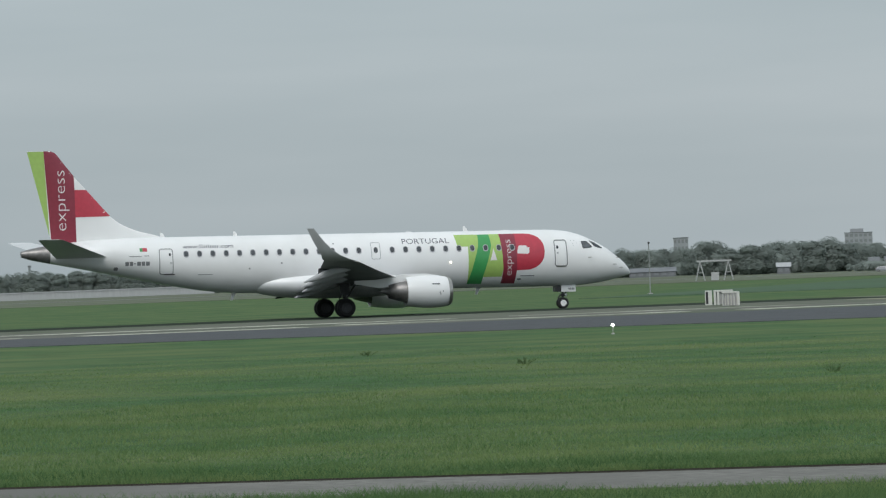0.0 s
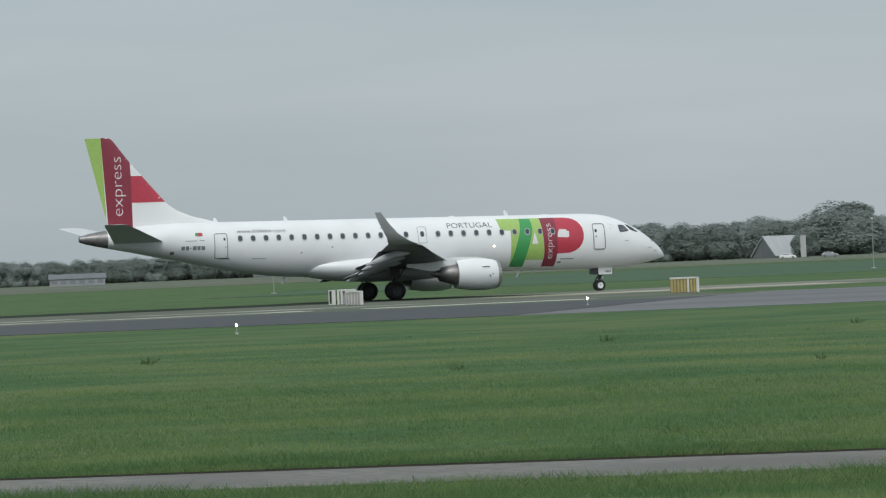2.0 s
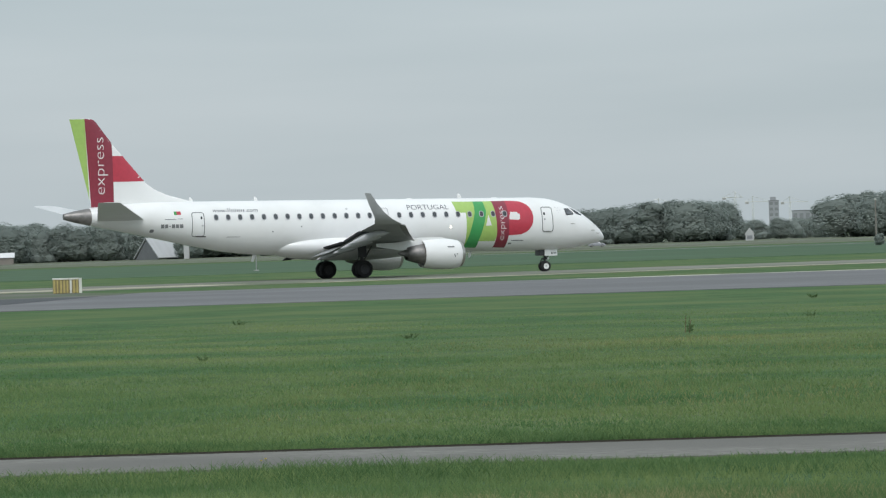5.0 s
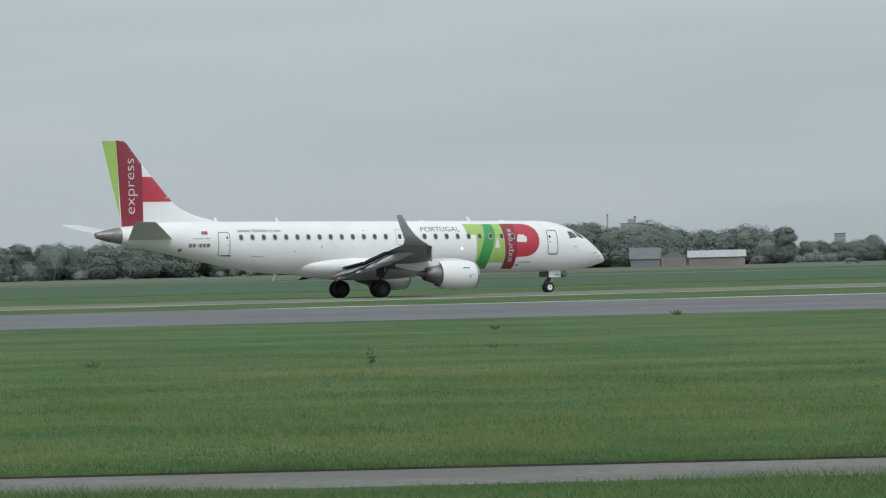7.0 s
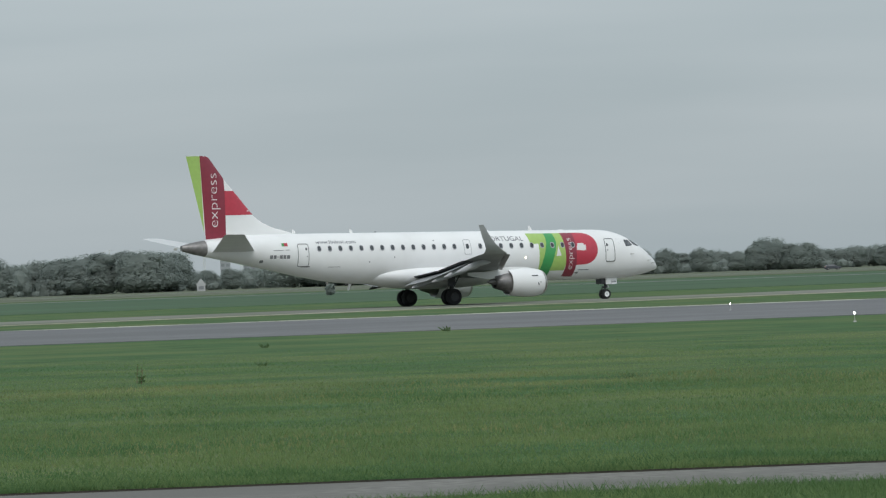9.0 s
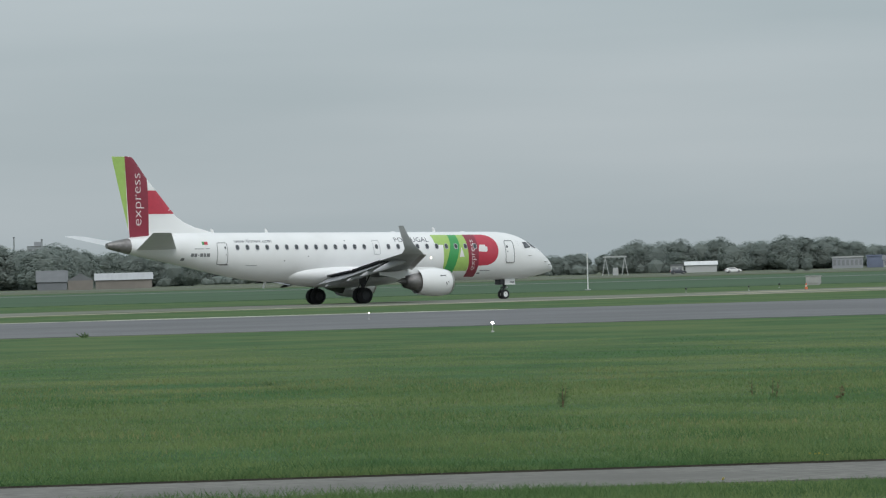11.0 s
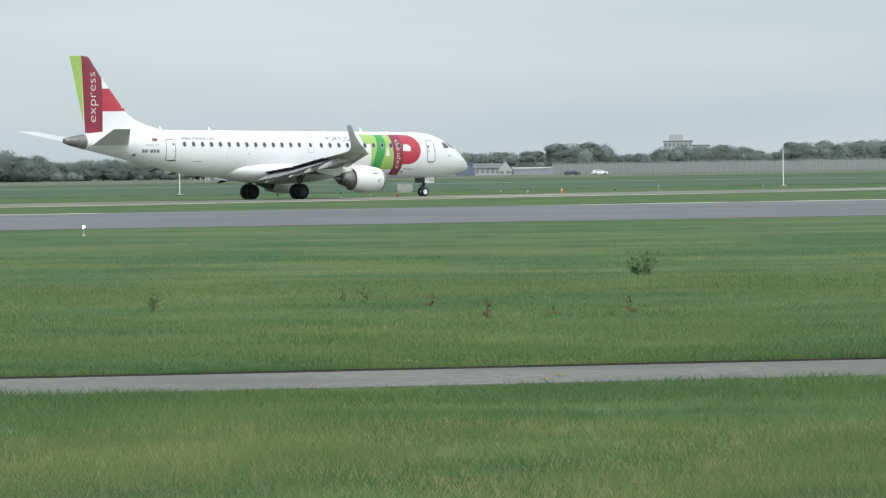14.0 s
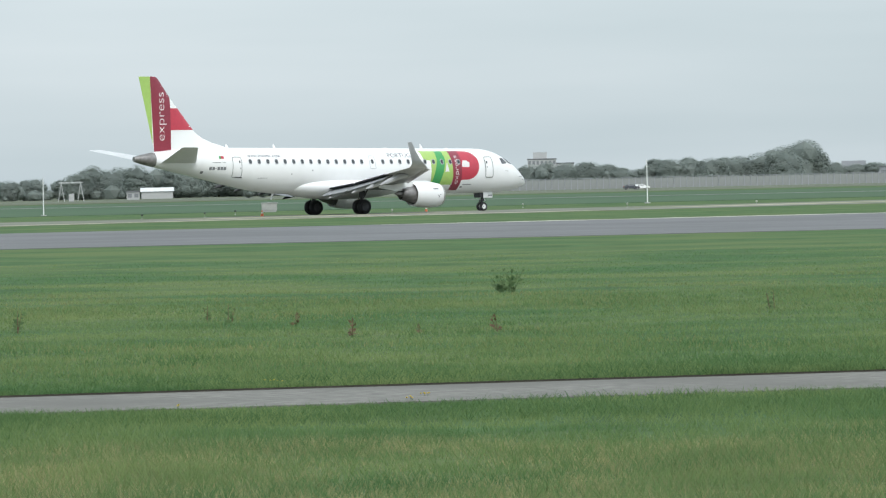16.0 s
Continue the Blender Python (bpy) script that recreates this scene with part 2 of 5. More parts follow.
# ---- the airliner ----
# Its own space: x forward, y to port, z up, the origin on the pavement under the main gear. Stations s run aft from the nose tip.
GEAR_S, PITCH, SINK = 18.8, 0.0147, 0.22
HULL = [(0.0, 2.55, 2.55, 0.0), (0.06, 2.74, 2.47, 0.15), (0.25, 3.03, 2.40, 0.40), (0.57, 3.36, 2.32, 0.64), (1.2, 3.87, 2.15, 0.95),
        (1.73, 4.26, 2.05, 1.12), (2.37, 4.60, 1.95, 1.26), (3.0, 4.90, 1.88, 1.36), (3.64, 5.12, 1.84, 1.43), (4.3, 5.26, 1.82, 1.48),
        (5.3, 5.33, 1.82, 1.50), (12.0, 5.33, 1.82, 1.50), (24.0, 5.33, 1.80, 1.50), (25.4, 5.33, 1.86, 1.49), (27.1, 5.33, 2.03, 1.46),
        (29.4, 5.33, 2.45, 1.38), (31.7, 5.31, 2.95, 1.22), (33.5, 5.24, 3.30, 1.03), (34.8, 5.14, 3.57, 0.85), (35.9, 5.02, 3.78, 0.66),
        (36.5, 4.94, 3.89, 0.55), (37.4, 4.78, 4.08, 0.36), (38.0, 4.62, 4.26, 0.18)]
HS = np.array([h[0] for h in HULL])


def hull(s):
    """Top, bottom and half width of the fuselage at a station, rounded between the listed ones."""
    if s < 5.0 or s > 23.0:
        w = 0.18 if s < 5.0 else 0.7
        w = min(w, s * 0.5, max(0.0, (38.0 - s)) * 0.5)
        q = [np.mean([np.interp(s + k * w, HS, [h[i] for h in HULL]) for k in (-1, -0.5, 0, 0.5, 1)]) for i in (1, 2, 3)]
        return tuple(q)
    return tuple(np.interp(s, HS, [h[i] for h in HULL]) for i in (1, 2, 3))


def at_plane(s, y, z):
    """Station, starboard offset and height above the level hull, as a point of the airliner, which stands slightly nose down."""
    return (GEAR_S - s, -y, z - SINK + (s - GEAR_S) * PITCH)


def hull_y(s, z):
    t, b, w = hull(s)
    c, a = (t + b) / 2, (t - b) / 2
    k = min(0.999, abs((z - c) / max(a, 1e-3)))
    return w * (1 - k ** 2.1) ** (1 / 2.1)


def hull_bm(s0, s1, step, seg=56):
    bm = bmesh.new()
    rings = []
    n = max(2, int((s1 - s0) / step) + 1)
    for i in range(n):
        s = s0 + (s1 - s0) * (i / (n - 1)) ** (1.6 if s0 == 0 else 1)
        t, b, w = hull(max(s, 0.015))
        c, a = (t + b) / 2, (t - b) / 2
        ring = []
        for k in range(seg):
            th = k * math.tau / seg
            cs, sn = math.cos(th), math.sin(th)
            ring.append(at_plane(s, w * math.copysign(abs(cs) ** (2 / 2.1), cs), c + a * math.copysign(abs(sn) ** (2 / 2.1), sn)))
        rings.append(ring)
    return loft(bm, rings)


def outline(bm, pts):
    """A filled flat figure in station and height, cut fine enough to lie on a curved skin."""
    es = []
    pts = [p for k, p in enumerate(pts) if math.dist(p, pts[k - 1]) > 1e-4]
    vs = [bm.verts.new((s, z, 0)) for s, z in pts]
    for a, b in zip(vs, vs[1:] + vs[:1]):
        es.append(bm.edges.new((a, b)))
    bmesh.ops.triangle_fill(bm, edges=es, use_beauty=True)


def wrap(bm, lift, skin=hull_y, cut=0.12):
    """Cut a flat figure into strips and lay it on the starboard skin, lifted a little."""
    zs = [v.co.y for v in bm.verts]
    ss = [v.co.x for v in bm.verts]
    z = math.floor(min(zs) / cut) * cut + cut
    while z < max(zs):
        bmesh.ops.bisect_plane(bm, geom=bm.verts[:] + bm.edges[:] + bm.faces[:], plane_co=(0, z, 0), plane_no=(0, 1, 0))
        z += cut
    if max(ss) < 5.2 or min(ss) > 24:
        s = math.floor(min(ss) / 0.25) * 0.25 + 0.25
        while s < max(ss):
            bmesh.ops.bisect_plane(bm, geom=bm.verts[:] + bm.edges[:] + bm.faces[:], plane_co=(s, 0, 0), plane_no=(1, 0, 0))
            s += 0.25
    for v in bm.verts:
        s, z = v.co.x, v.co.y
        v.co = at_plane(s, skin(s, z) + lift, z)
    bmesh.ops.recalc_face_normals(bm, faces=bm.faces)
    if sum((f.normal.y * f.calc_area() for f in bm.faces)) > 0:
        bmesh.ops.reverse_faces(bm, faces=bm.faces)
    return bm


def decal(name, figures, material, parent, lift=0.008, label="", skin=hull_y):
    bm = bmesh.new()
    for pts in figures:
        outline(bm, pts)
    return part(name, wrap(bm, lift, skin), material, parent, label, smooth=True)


def lettering(name, text, size, place, material, parent, lift, up=False, skin=hull_y, label="", width=None, slim=0.0):
    """Letters with the built-in font, laid on a skin. place: station and height of the first letter's foot; up: reading upwards."""
    cu = bpy.data.curves.new(name, "FONT")
    cu.body, cu.size, cu.resolution_u, cu.offset = text, size, 4, slim
    ob = new(name, cu)
    dg = bpy.context.evaluated_depsgraph_get()
    me = bpy.data.meshes.new_from_object(ob.evaluated_get(dg))
    bpy.data.objects.remove(ob)
    bm = bmesh.new()
    bm.from_mesh(me)
    bpy.data.meshes.remove(me)
    wide = max(v.co.x for v in bm.verts) - min(v.co.x for v in bm.verts)
    k = width / wide if width else 1.0
    for v in bm.verts:
        a, b = v.co.x * k, v.co.y
        v.co = (place[0] + b, place[1] + a, 0) if up else (place[0] - a, place[1] + b, 0)
    return part(name, wrap(bm, lift, skin), material, parent, label, smooth=True)


def ring_figure(bm, s0, z0, s1, z1, r, w):
    """A rounded frame between two corners, as flat strips."""
    def loop(o):
        out = []
        for cx, cz, a0 in ((s1 - r, z1 - r, 0), (s0 + r, z1 - r, 90), (s0 + r, z0 + r, 180), (s1 - r, z0 + r, 270)):
            for k in range(5):
                a = radians(a0 + k * 22.5)
                out.append((cx + (r - o) * math.cos(a), cz + (r - o) * math.sin(a)))
        return out
    a = [bm.verts.new((x, y, 0)) for x, y in loop(0)]
    b = [bm.verts.new((x, y, 0)) for x, y in loop(w)]
    for i in range(len(a)):
        j = (i + 1) % len(a)
        bm.faces.new((a[i], a[j], b[j], b[i]))


def rounded(s, z, w, h, r=None, n=4):
    r = min(w, h) / 2 if r is None else r
    out = []
    for cx, cz, a0 in ((s + w / 2 - r, z + h / 2 - r, 0), (s - w / 2 + r, z + h / 2 - r, 90), (s - w / 2 + r, z - h / 2 + r, 180), (s + w / 2 - r, z - h / 2 + r, 270)):
        for k in range(n + 1):
            a = radians(a0 + 90 * k / n)
            out.append((cx + r * math.cos(a), cz + r * math.sin(a)))
    return out


def airfoil(le, chord, thick, cant, drop=0.0, n=9):
    """A wing section as a ring: le is (s, y, z); cant tips the thickness outward."""
    s0, y0, z0 = le
    c, d = math.cos(radians(cant)), math.sin(radians(cant))
    top, bot = [], []
    for i in range(n + 1):
        u = (1 - math.cos(math.pi * i / n)) / 2
        h = 2.6 * (0.2969 * math.sqrt(u) - 0.126 * u - 0.3516 * u * u + 0.2843 * u ** 3 - 0.1036 * u ** 4) * 2 * thick * 0.96
        top.append((u, h * 0.58 + drop * u))
        bot.append((u, -h * 0.42 + drop * u))
    ring = top[::-1] + bot[1:-1]
    return [(s0 + u * chord, y0 - h * d, z0 + h * c) for u, h in ring]


def wing_bm(stations, side):
    bm = bmesh.new()
    rings = []
    for y, z, s, chord, thick, cant in stations:
        rings.append([at_plane(a, side * b, c) for a, b, c in airfoil((s, y, z), chord, thick, cant)])
    return loft(bm, rings)


WING = [(0.9, 2.12, 13.3, 7.6, 0.62, 4), (1.6, 2.2, 13.9, 7.0, 0.58, 5), (4.7, 2.56, 16.0, 4.75, 0.40, 6), (9.0, 3.08, 18.3, 3.3, 0.25, 7), (13.0, 3.6, 20.35, 1.8, 0.14, 8)]
LET = [(13.0, 3.6, 20.35, 1.8, 0.14, 8), (13.45, 3.7, 20.8, 1.55, 0.13, 25), (13.8, 3.9, 21.32, 1.15, 0.11, 48), (14.05, 4.25, 21.88, 0.84, 0.08, 66), (14.28, 4.8, 22.45, 0.62, 0.06, 72), (14.52, 5.48, 23.02, 0.4, 0.035, 74)]
STAB = [(0.4, 4.1, 32.5, 3.4, 0.24, 9), (1.0, 4.2, 32.95, 3.15, 0.22, 11), (5.9, 5.2, 36.35, 1.5, 0.1, 7), (6.05, 5.23, 36.6, 1.1, 0.06, 7)]
FIN_LE = [(29.3, 5.36), (30.8, 5.72), (31.6, 6.03), (32.2, 6.40), (32.6, 6.78), (34.7, 9.20), (35.62, 10.42), (35.78, 10.57), (36.0, 10.65)]


def fin_edge(z):
    return float(np.interp(z, [p[1] for p in FIN_LE], [p[0] for p in FIN_LE]))


def fin_tail(z):
    return 36.2 + (z - 5.5) * (37.4 - 36.2) / 5.15


def fin_y(s, z):
    """Half thickness of the fin."""
    a, b = fin_edge(z), fin_tail(z)
    u = min(1.0, max(0.0, (s - a) / max(b - a, 0.05)))
    return max(0.006, (0.17 - 0.014 * (z - 5)) * 2.2 * math.sqrt(max(u, 0)) * (1 - u) ** 0.9)


def wheel(name, parent, centre, r, w, hub_label):
    """A tyre with a rounded tread and grooves, and the rim in it. Both turn about their own axle."""
    tyre = bmesh.new()
    prof = [(-w * 0.42, r * 0.56), (-w * 0.5, r * 0.68), (-w * 0.5, r * 0.84), (-w * 0.4, r * 0.96), (-w * 0.2, r), (-w * 0.17, r * 0.985), (-w * 0.13, r),
            (w * 0.13, r), (w * 0.17, r * 0.985), (w * 0.2, r), (w * 0.4, r * 0.96), (w * 0.5, r * 0.84), (w * 0.5, r * 0.68), (w * 0.42, r * 0.56)]
    seg = 32
    loft(tyre, [[(q * math.cos(k * math.tau / seg), y, q * math.sin(k * math.tau / seg)) for k in range(seg)] for y, q in prof + prof[:1]], caps=False)
    ob = part(name, tyre, RUBBER, parent, "black rubber tyre", smooth=True)
    ob.location = centre
    rim = bmesh.new()
    loft(rim, [[(q * math.cos(k * math.tau / 24), y, q * math.sin(k * math.tau / 24)) for k in range(24)]
               for y, q in ((-w * 0.3, r * 0.2), (-w * 0.36, r * 0.5), (-w * 0.43, r * 0.58), (w * 0.43, r * 0.58), (w * 0.36, r * 0.5), (w * 0.3, r * 0.2))])
    for k in range(8):
        a = k * math.tau / 8
        for e in (-1, 1):
            rod(rim, (r * 0.36 * math.cos(a), e * w * 0.3, r * 0.36 * math.sin(a)), (r * 0.36 * math.cos(a), e * w * 0.4, r * 0.36 * math.sin(a)), r * 0.06, seg=6)
    part("rim", rim, DARK if r > 0.4 else WHITE, ob, hub_label, smooth=True)
    return ob


def airliner():
    jet = holder("airliner", "white twin-engine airliner with green and red livery on the runway", "airliner")
    body = part("fuselage", hull_bm(0, 36.3, 0.3), WHITE, jet, "glossy white fuselage", smooth=True)
    part("tail_cone", hull_bm(36.3, 38.0, 0.12, 40), BURNT, jet, "bare metal tail cone with exhaust", smooth=True)
    # belly fairing
    bm = bmesh.new()
    rings = []
    for i in range(25):
        u = -1 + 2 * i / 24
        k = max(0.02, (1 - abs(u) ** 2.4)) ** 0.6
        rings.append([at_plane(18.6 + 5.6 * u, (0.5 + 1.28 * k) * math.cos(a), 2.35 + (0.25 + (0.72 if math.sin(a) < 0 else 0.55) * k) * math.sin(a)) for a in [q * math.tau / 28 for q in range(28)]])
    part("belly_fairing", loft(bm, rings), WHITE, jet, "white wing-root fairing", smooth=True)
    # fin with its painted fields
    bm = bmesh.new()
    rings = []
    for i in range(31):
        z = 4.95 + (10.65 - 4.95) * i / 30
        a, b = fin_edge(max(z, 5.36)), fin_tail(z)
        us = [(1 - math.cos(math.pi * k / 14)) / 2 for k in range(15)]
        side = [(a + (b - a) * u, fin_y(a + (b - a) * u, max(z, 5.36))) for u in us]
        ring = [at_plane(s, y, z) for s, y in side] + [at_plane(s, -y, z) for s, y in side[::-1][1:-1]]
        rings.append(ring)
    fin = part("fin", loft(bm, rings), WHITE, jet, "swept white fin with red and green paint", smooth=True)

    def field(name, pts, m, label):
        decal(name, [pts], m, fin, 0.012, label, fin_y)
    zs = [5.55 + 5.08 * k / 12 for k in range(13)]
    field("fin_stripe", [(fin_tail(z) + 0.02, z) for z in zs] + [(36.42, 10.63), (36.22, 5.55)], LIME, "lime green rudder stripe")
    edge = [(fin_edge(z) - 0.01, z) for z in (9.12, 9.5, 10.0, 10.42, 10.57, 10.65)]
    field("fin_band", [(36.12, 5.02), (36.42, 10.65)] + edge[::-1] + [(34.6, 5.12)], MAROON, "deep red vertical band")
    field("fin_bar", [(34.62, 6.63), (34.62, 8.28)] + [(fin_edge(z) - 0.01, z) for z in (8.28, 7.9, 7.5, 7.0, 6.66)], RED, "bright red bar")
    lettering("fin_lettering", "express", 0.98, (35.18, 5.78), LETTER, fin, 0.02, True, fin_y, "white lettering", 3.62, -0.016)
    # tailplane, wings, winglets, flaps
    for side in (1, -1):
        part("tailplane", wing_bm(STAB, side), PALE_GREY, jet, "swept pale grey tailplane", smooth=True)
        wing = part("wing", wing_bm(WING, side), WING_GREY, jet, "swept grey wing", smooth=True)
        part("winglet", wing_bm(LET, side), GREY_PAINT, jet, "upturned grey winglet", smooth=True)
        for y0, y1 in ((1.75, 4.55), (4.8, 9.6)):
            rings = []
            for y in (y0, y1):
                te = np.interp(y, [w[0] for w in WING], [w[2] + w[3] for w in WING])
                zz = np.interp(y, [w[0] for w in WING], [w[1] for w in WING])
                c = 1.5 if y < 5 else 1.5 - (y - 5) * 0.12
                rings.append([at_plane(a, side * b, q) for a, b, q in airfoil((te - 0.55, y, zz - 0.06), c, 0.13, 6, drop=-0.62 * c * 0.62)])
            bm = bmesh.new()
            part("flap", loft(bm, rings), WING_GREY, jet, "lowered grey flap", smooth=True)
            rings = []
            for y in (y0, y1):   # solid dark strip for the shade in the slot ahead of the flap
                te = np.interp(y, [w[0] for w in WING], [w[2] + w[3] for w in WING])
                zz = np.interp(y, [w[0] for w in WING], [w[1] for w in WING])
                rings.append([at_plane(te + a, side * y, zz + q) for a, q in ((-0.75, -0.17), (0.02, -0.05), (0.08, 0.03), (-0.7, -0.05))])
            part("slot_shade", loft(bmesh.new(), rings), DARK, jet, "dark strip for the shade ahead of the flap")
        # slat along the leading edge
        rings = []
        for y in (5.4, 9.0, 12.9):
            s = np.interp(y, [w[0] for w in WING], [w[2] for w in WING])
            zz = np.interp(y, [w[0] for w in WING], [w[1] for w in WING])
            rings.append([at_plane(a, side * b, q) for a, b, q in airfoil((s - 0.28, y, zz - 0.1), 0.62, 0.1, 7, drop=0.12)])
        part("slat", loft(bmesh.new(), rings), METAL, jet, "extended bare metal slat", smooth=True)
        for y in (2.9, 5.9, 8.3, 10.4):   # flap track fairings
            te = np.interp(y, [w[0] for w in WING], [w[2] + w[3] for w in WING])
            zz = np.interp(y, [w[0] for w in WING], [w[1] for w in WING])
            bm = bmesh.new()
            prof = [(0.0, 0.02), (0.35, 0.13), (0.9, 0.2), (1.6, 0.2), (2.3, 0.13), (2.8, 0.03)]
            rings = [[at_plane(te - 1.75 + x, side * (y + 0.75 * r * math.cos(a)), zz - 0.22 - 0.05 * x - 0.28 * max(0.0, x - 0.9) + 1.15 * r * math.sin(a)) for a in [q * math.tau / 12 for q in range(12)]] for x, r in prof]
            # port fairings get a dark colour for the shade they hang in
            part("flap_fairing", loft(bm, rings), GREY_PAINT if side > 0 else DARK, jet, "flap track fairing, darkened to port for shade", smooth=True)
        # engine
        ey, ez = 4.95, 1.66
        def nac(bm, prof, zoff=0.0, seg=40):
            rings = [[at_plane(s, side * (ey + r * math.cos(a)), ez + dz + r * math.sin(a)) for a in [q * math.tau / seg for q in range(seg)]] for s, r, dz in prof]
            return loft(bm, rings, caps=False)
        cowl = part("engine_cowl", nac(bmesh.new(), [(13.1, 0.66, 0), (12.75, 0.70, 0), (12.7, 0.76, 0), (12.78, 0.83, 0), (13.0, 0.90, 0), (13.4, 0.965, 0), (13.95, 0.985, 0), (14.6, 0.965, 0.01), (15.2, 0.90, 0.02), (15.48, 0.86, 0.03), (15.46, 0.82, 0.03), (14.9, 0.80, 0.03)]), WHITE, jet, "white engine cowl with pale lip", smooth=True)
        lip = part("inlet_lip", nac(bmesh.new(), [(13.08, 0.655, 0), (12.74, 0.69, 0), (12.68, 0.76, 0), (12.77, 0.838, 0), (12.92, 0.888, 0)]), METAL, cowl, "polished metal inlet lip", smooth=True)
        part("engine_core", nac(bmesh.new(), [(14.7, 0.05, 0.03), (14.75, 0.70, 0.03), (15.3, 0.69, 0.03), (15.9, 0.58, 0.05), (16.5, 0.44, 0.07), (16.54, 0.39, 0.07), (16.4, 0.3, 0.07), (17.1, 0.04, 0.09)]), BURNT, cowl, "heat-stained metal exhaust core", smooth=True)
        fan = nac(bmesh.new(), [(13.4, 0.04, 0), (13.65, 0.2, 0), (13.8, 0.24, 0)])
        for k in range(22):
            a = k * math.tau / 22
            p = [at_plane(13.7 + ds, side * (ey + r * math.cos(a + da)), ez + r * math.sin(a + da)) for r, ds, da in ((0.2, 0, 0), (0.66, -0.05, 0.1), (0.66, 0.14, 0.3), (0.2, 0.12, 0.2))]
            fan.faces.new([fan.verts.new(q) for q in p])
        part("fan", fan, DARK, cowl, "dark fan blades", smooth=True)
        # scoop on the cowl's flank
        t0 = radians(28)
        bm = bmesh.new()
        c = at_plane(13.75, side * (ey + 0.99 * math.cos(t0)), ez + 0.99 * math.sin(t0))
        box(bm, c[0] - 0.24, c[1] - 0.035, c[2] - 0.035, c[0] + 0.24, c[1] + 0.035, c[2] + 0.035, 0.02)
        part("cowl_vent", bm, SEAM, cowl, "dark slit vent")
        for k, (t1, s1, h1) in enumerate(((-0.05, 13.55, 0.05), (-0.14, 13.5, 0.06), (0.02, 13.35, 0.04))):
            q = at_plane(s1, side * (ey + 0.975 * math.cos(t1)), ez + 0.975 * math.sin(t1))
            part("cowl_marking", box(bmesh.new(), q[0] - 0.02, q[1] - 0.03, q[2] - h1, q[0] + 0.02, q[1] + 0.03, q[2] + h1), SEAM, cowl, "small painted marking")
        # pylon
        bm = bmesh.new()
        rings = []
        for s, z0, z1, w in ((13.4, 2.55, 2.62, 0.03), (14.1, 2.3, 2.76, 0.14), (15.5, 2.0, 2.75, 0.19), (17.2, 1.95, 2.45, 0.16), (18.6, 2.2, 2.4, 0.03)):
            rings.append([at_plane(s, side * (ey + a * w), z) for a, z in ((-1, z0), (1, z0), (1, z1), (-1, z1))])
        part("pylon", loft(bm, rings), WHITE, cowl, "white engine pylon", smooth=True)
        # main gear
        leg = bmesh.new()
        y = -side * 3.0
        rod(leg, (0.0, y, 0.5), (0.05, y, 2.5), 0.11, 0.13, 12)
        rod(leg, (0.0, y - 0.45, 0.57), (0.0, y + 0.45, 0.57), 0.07, seg=12)
        rod(leg, (0.05, y, 1.5), (0.1, y + side * 1.25, 2.35), 0.06, seg=8)
        rod(leg, (0.05, y, 1.0), (0.75, y, 2.1), 0.045, seg=8)
        rod(leg, (-0.12, y, 0.75), (-0.34, y, 1.12), 0.03, seg=6)
        rod(leg, (-0.34, y, 1.12), (-0.08, y, 1.5), 0.03, seg=6)
        gear = part("main_gear_leg", leg, DARK, jet, "dark oleo main gear leg", smooth=True)
        # door coloured dark for the shade under the wing
        bm = bmesh.new()
        box(bm, -0.3, y - side * 0.1 - 0.02, 1.35, 0.3, y - side * 0.1 + 0.02, 2.3, 0.02)
        part("gear_door", bm, DARK, jet, "main gear door, darkened for the wing's shade")
        for e in (-1, 1):
            MAIN_WHEELS.append(wheel("main_wheel", jet, (0.0, y + e * 0.31, 0.57), 0.57, 0.44, "dark brake and hub"))
    # nose gear
    nx = GEAR_S - 4.4
    leg = bmesh.new()
    rod(leg, (nx, 0, 0.36), (nx + 0.08, 0, 1.5), 0.075, 0.1, 12)
    rod(leg, (nx, -0.26, 0.36), (nx, 0.26, 0.36), 0.045, seg=10)
    rod(leg, (nx + 0.02, 0, 0.75), (nx + 0.7, 0, 1.5), 0.04, seg=8)
    rod(leg, (nx - 0.06, 0, 0.5), (nx - 0.28, 0, 0.68), 0.035, seg=6)
    rod(leg, (nx - 0.28, 0, 0.68), (nx - 0.02, 0, 0.92), 0.035, seg=6)
    leg = part("nose_gear_leg", leg, DARK, jet, "dark nose gear leg with torque link", smooth=True)
    part("steering_collar", box(bmesh.new(), nx - 0.16, -0.17, 0.78, nx + 0.16, 0.17, 0.9, 0.03), DARK, leg, "dark steering collar")
    part("taxi_light", rod(bmesh.new(), (nx + 0.1, -0.1, 0.84), (nx + 0.26, -0.1, 0.84), 0.07, 0.08, 12), WHITE, leg, "pale taxi light")
    for e in (-1, 1):
        NOSE_WHEELS.append(wheel("nose_wheel", jet, (nx, e * 0.2, 0.345), 0.345, 0.2, "white hub"))
        bm = bmesh.new()
        box(bm, nx - 0.16, e * 0.42 - 0.015, 1.02, nx + 0.76, e * 0.42 + 0.015, 1.62, 0.03)
        door = part("nose_gear_door", bm, WHITE, jet, "white nose gear door")
        if e < 0:
            for q in (0.0, 0.1, 0.2, 0.3):   # unreadable marking as plain bars
                bm = bmesh.new()
                box(bm, nx + 0.3 + q, -0.442, 1.14, nx + 0.37 + q, -0.436, 1.26)
                part("door_marking", bm, SEAM, door, "dark marking")
    # solid dark box stands for the shade in the open wheel bay
    bm = bmesh.new()
    box(bm, nx - 0.5, -0.36, 1.05, nx - 0.14, 0.36, 1.7, 0.03)
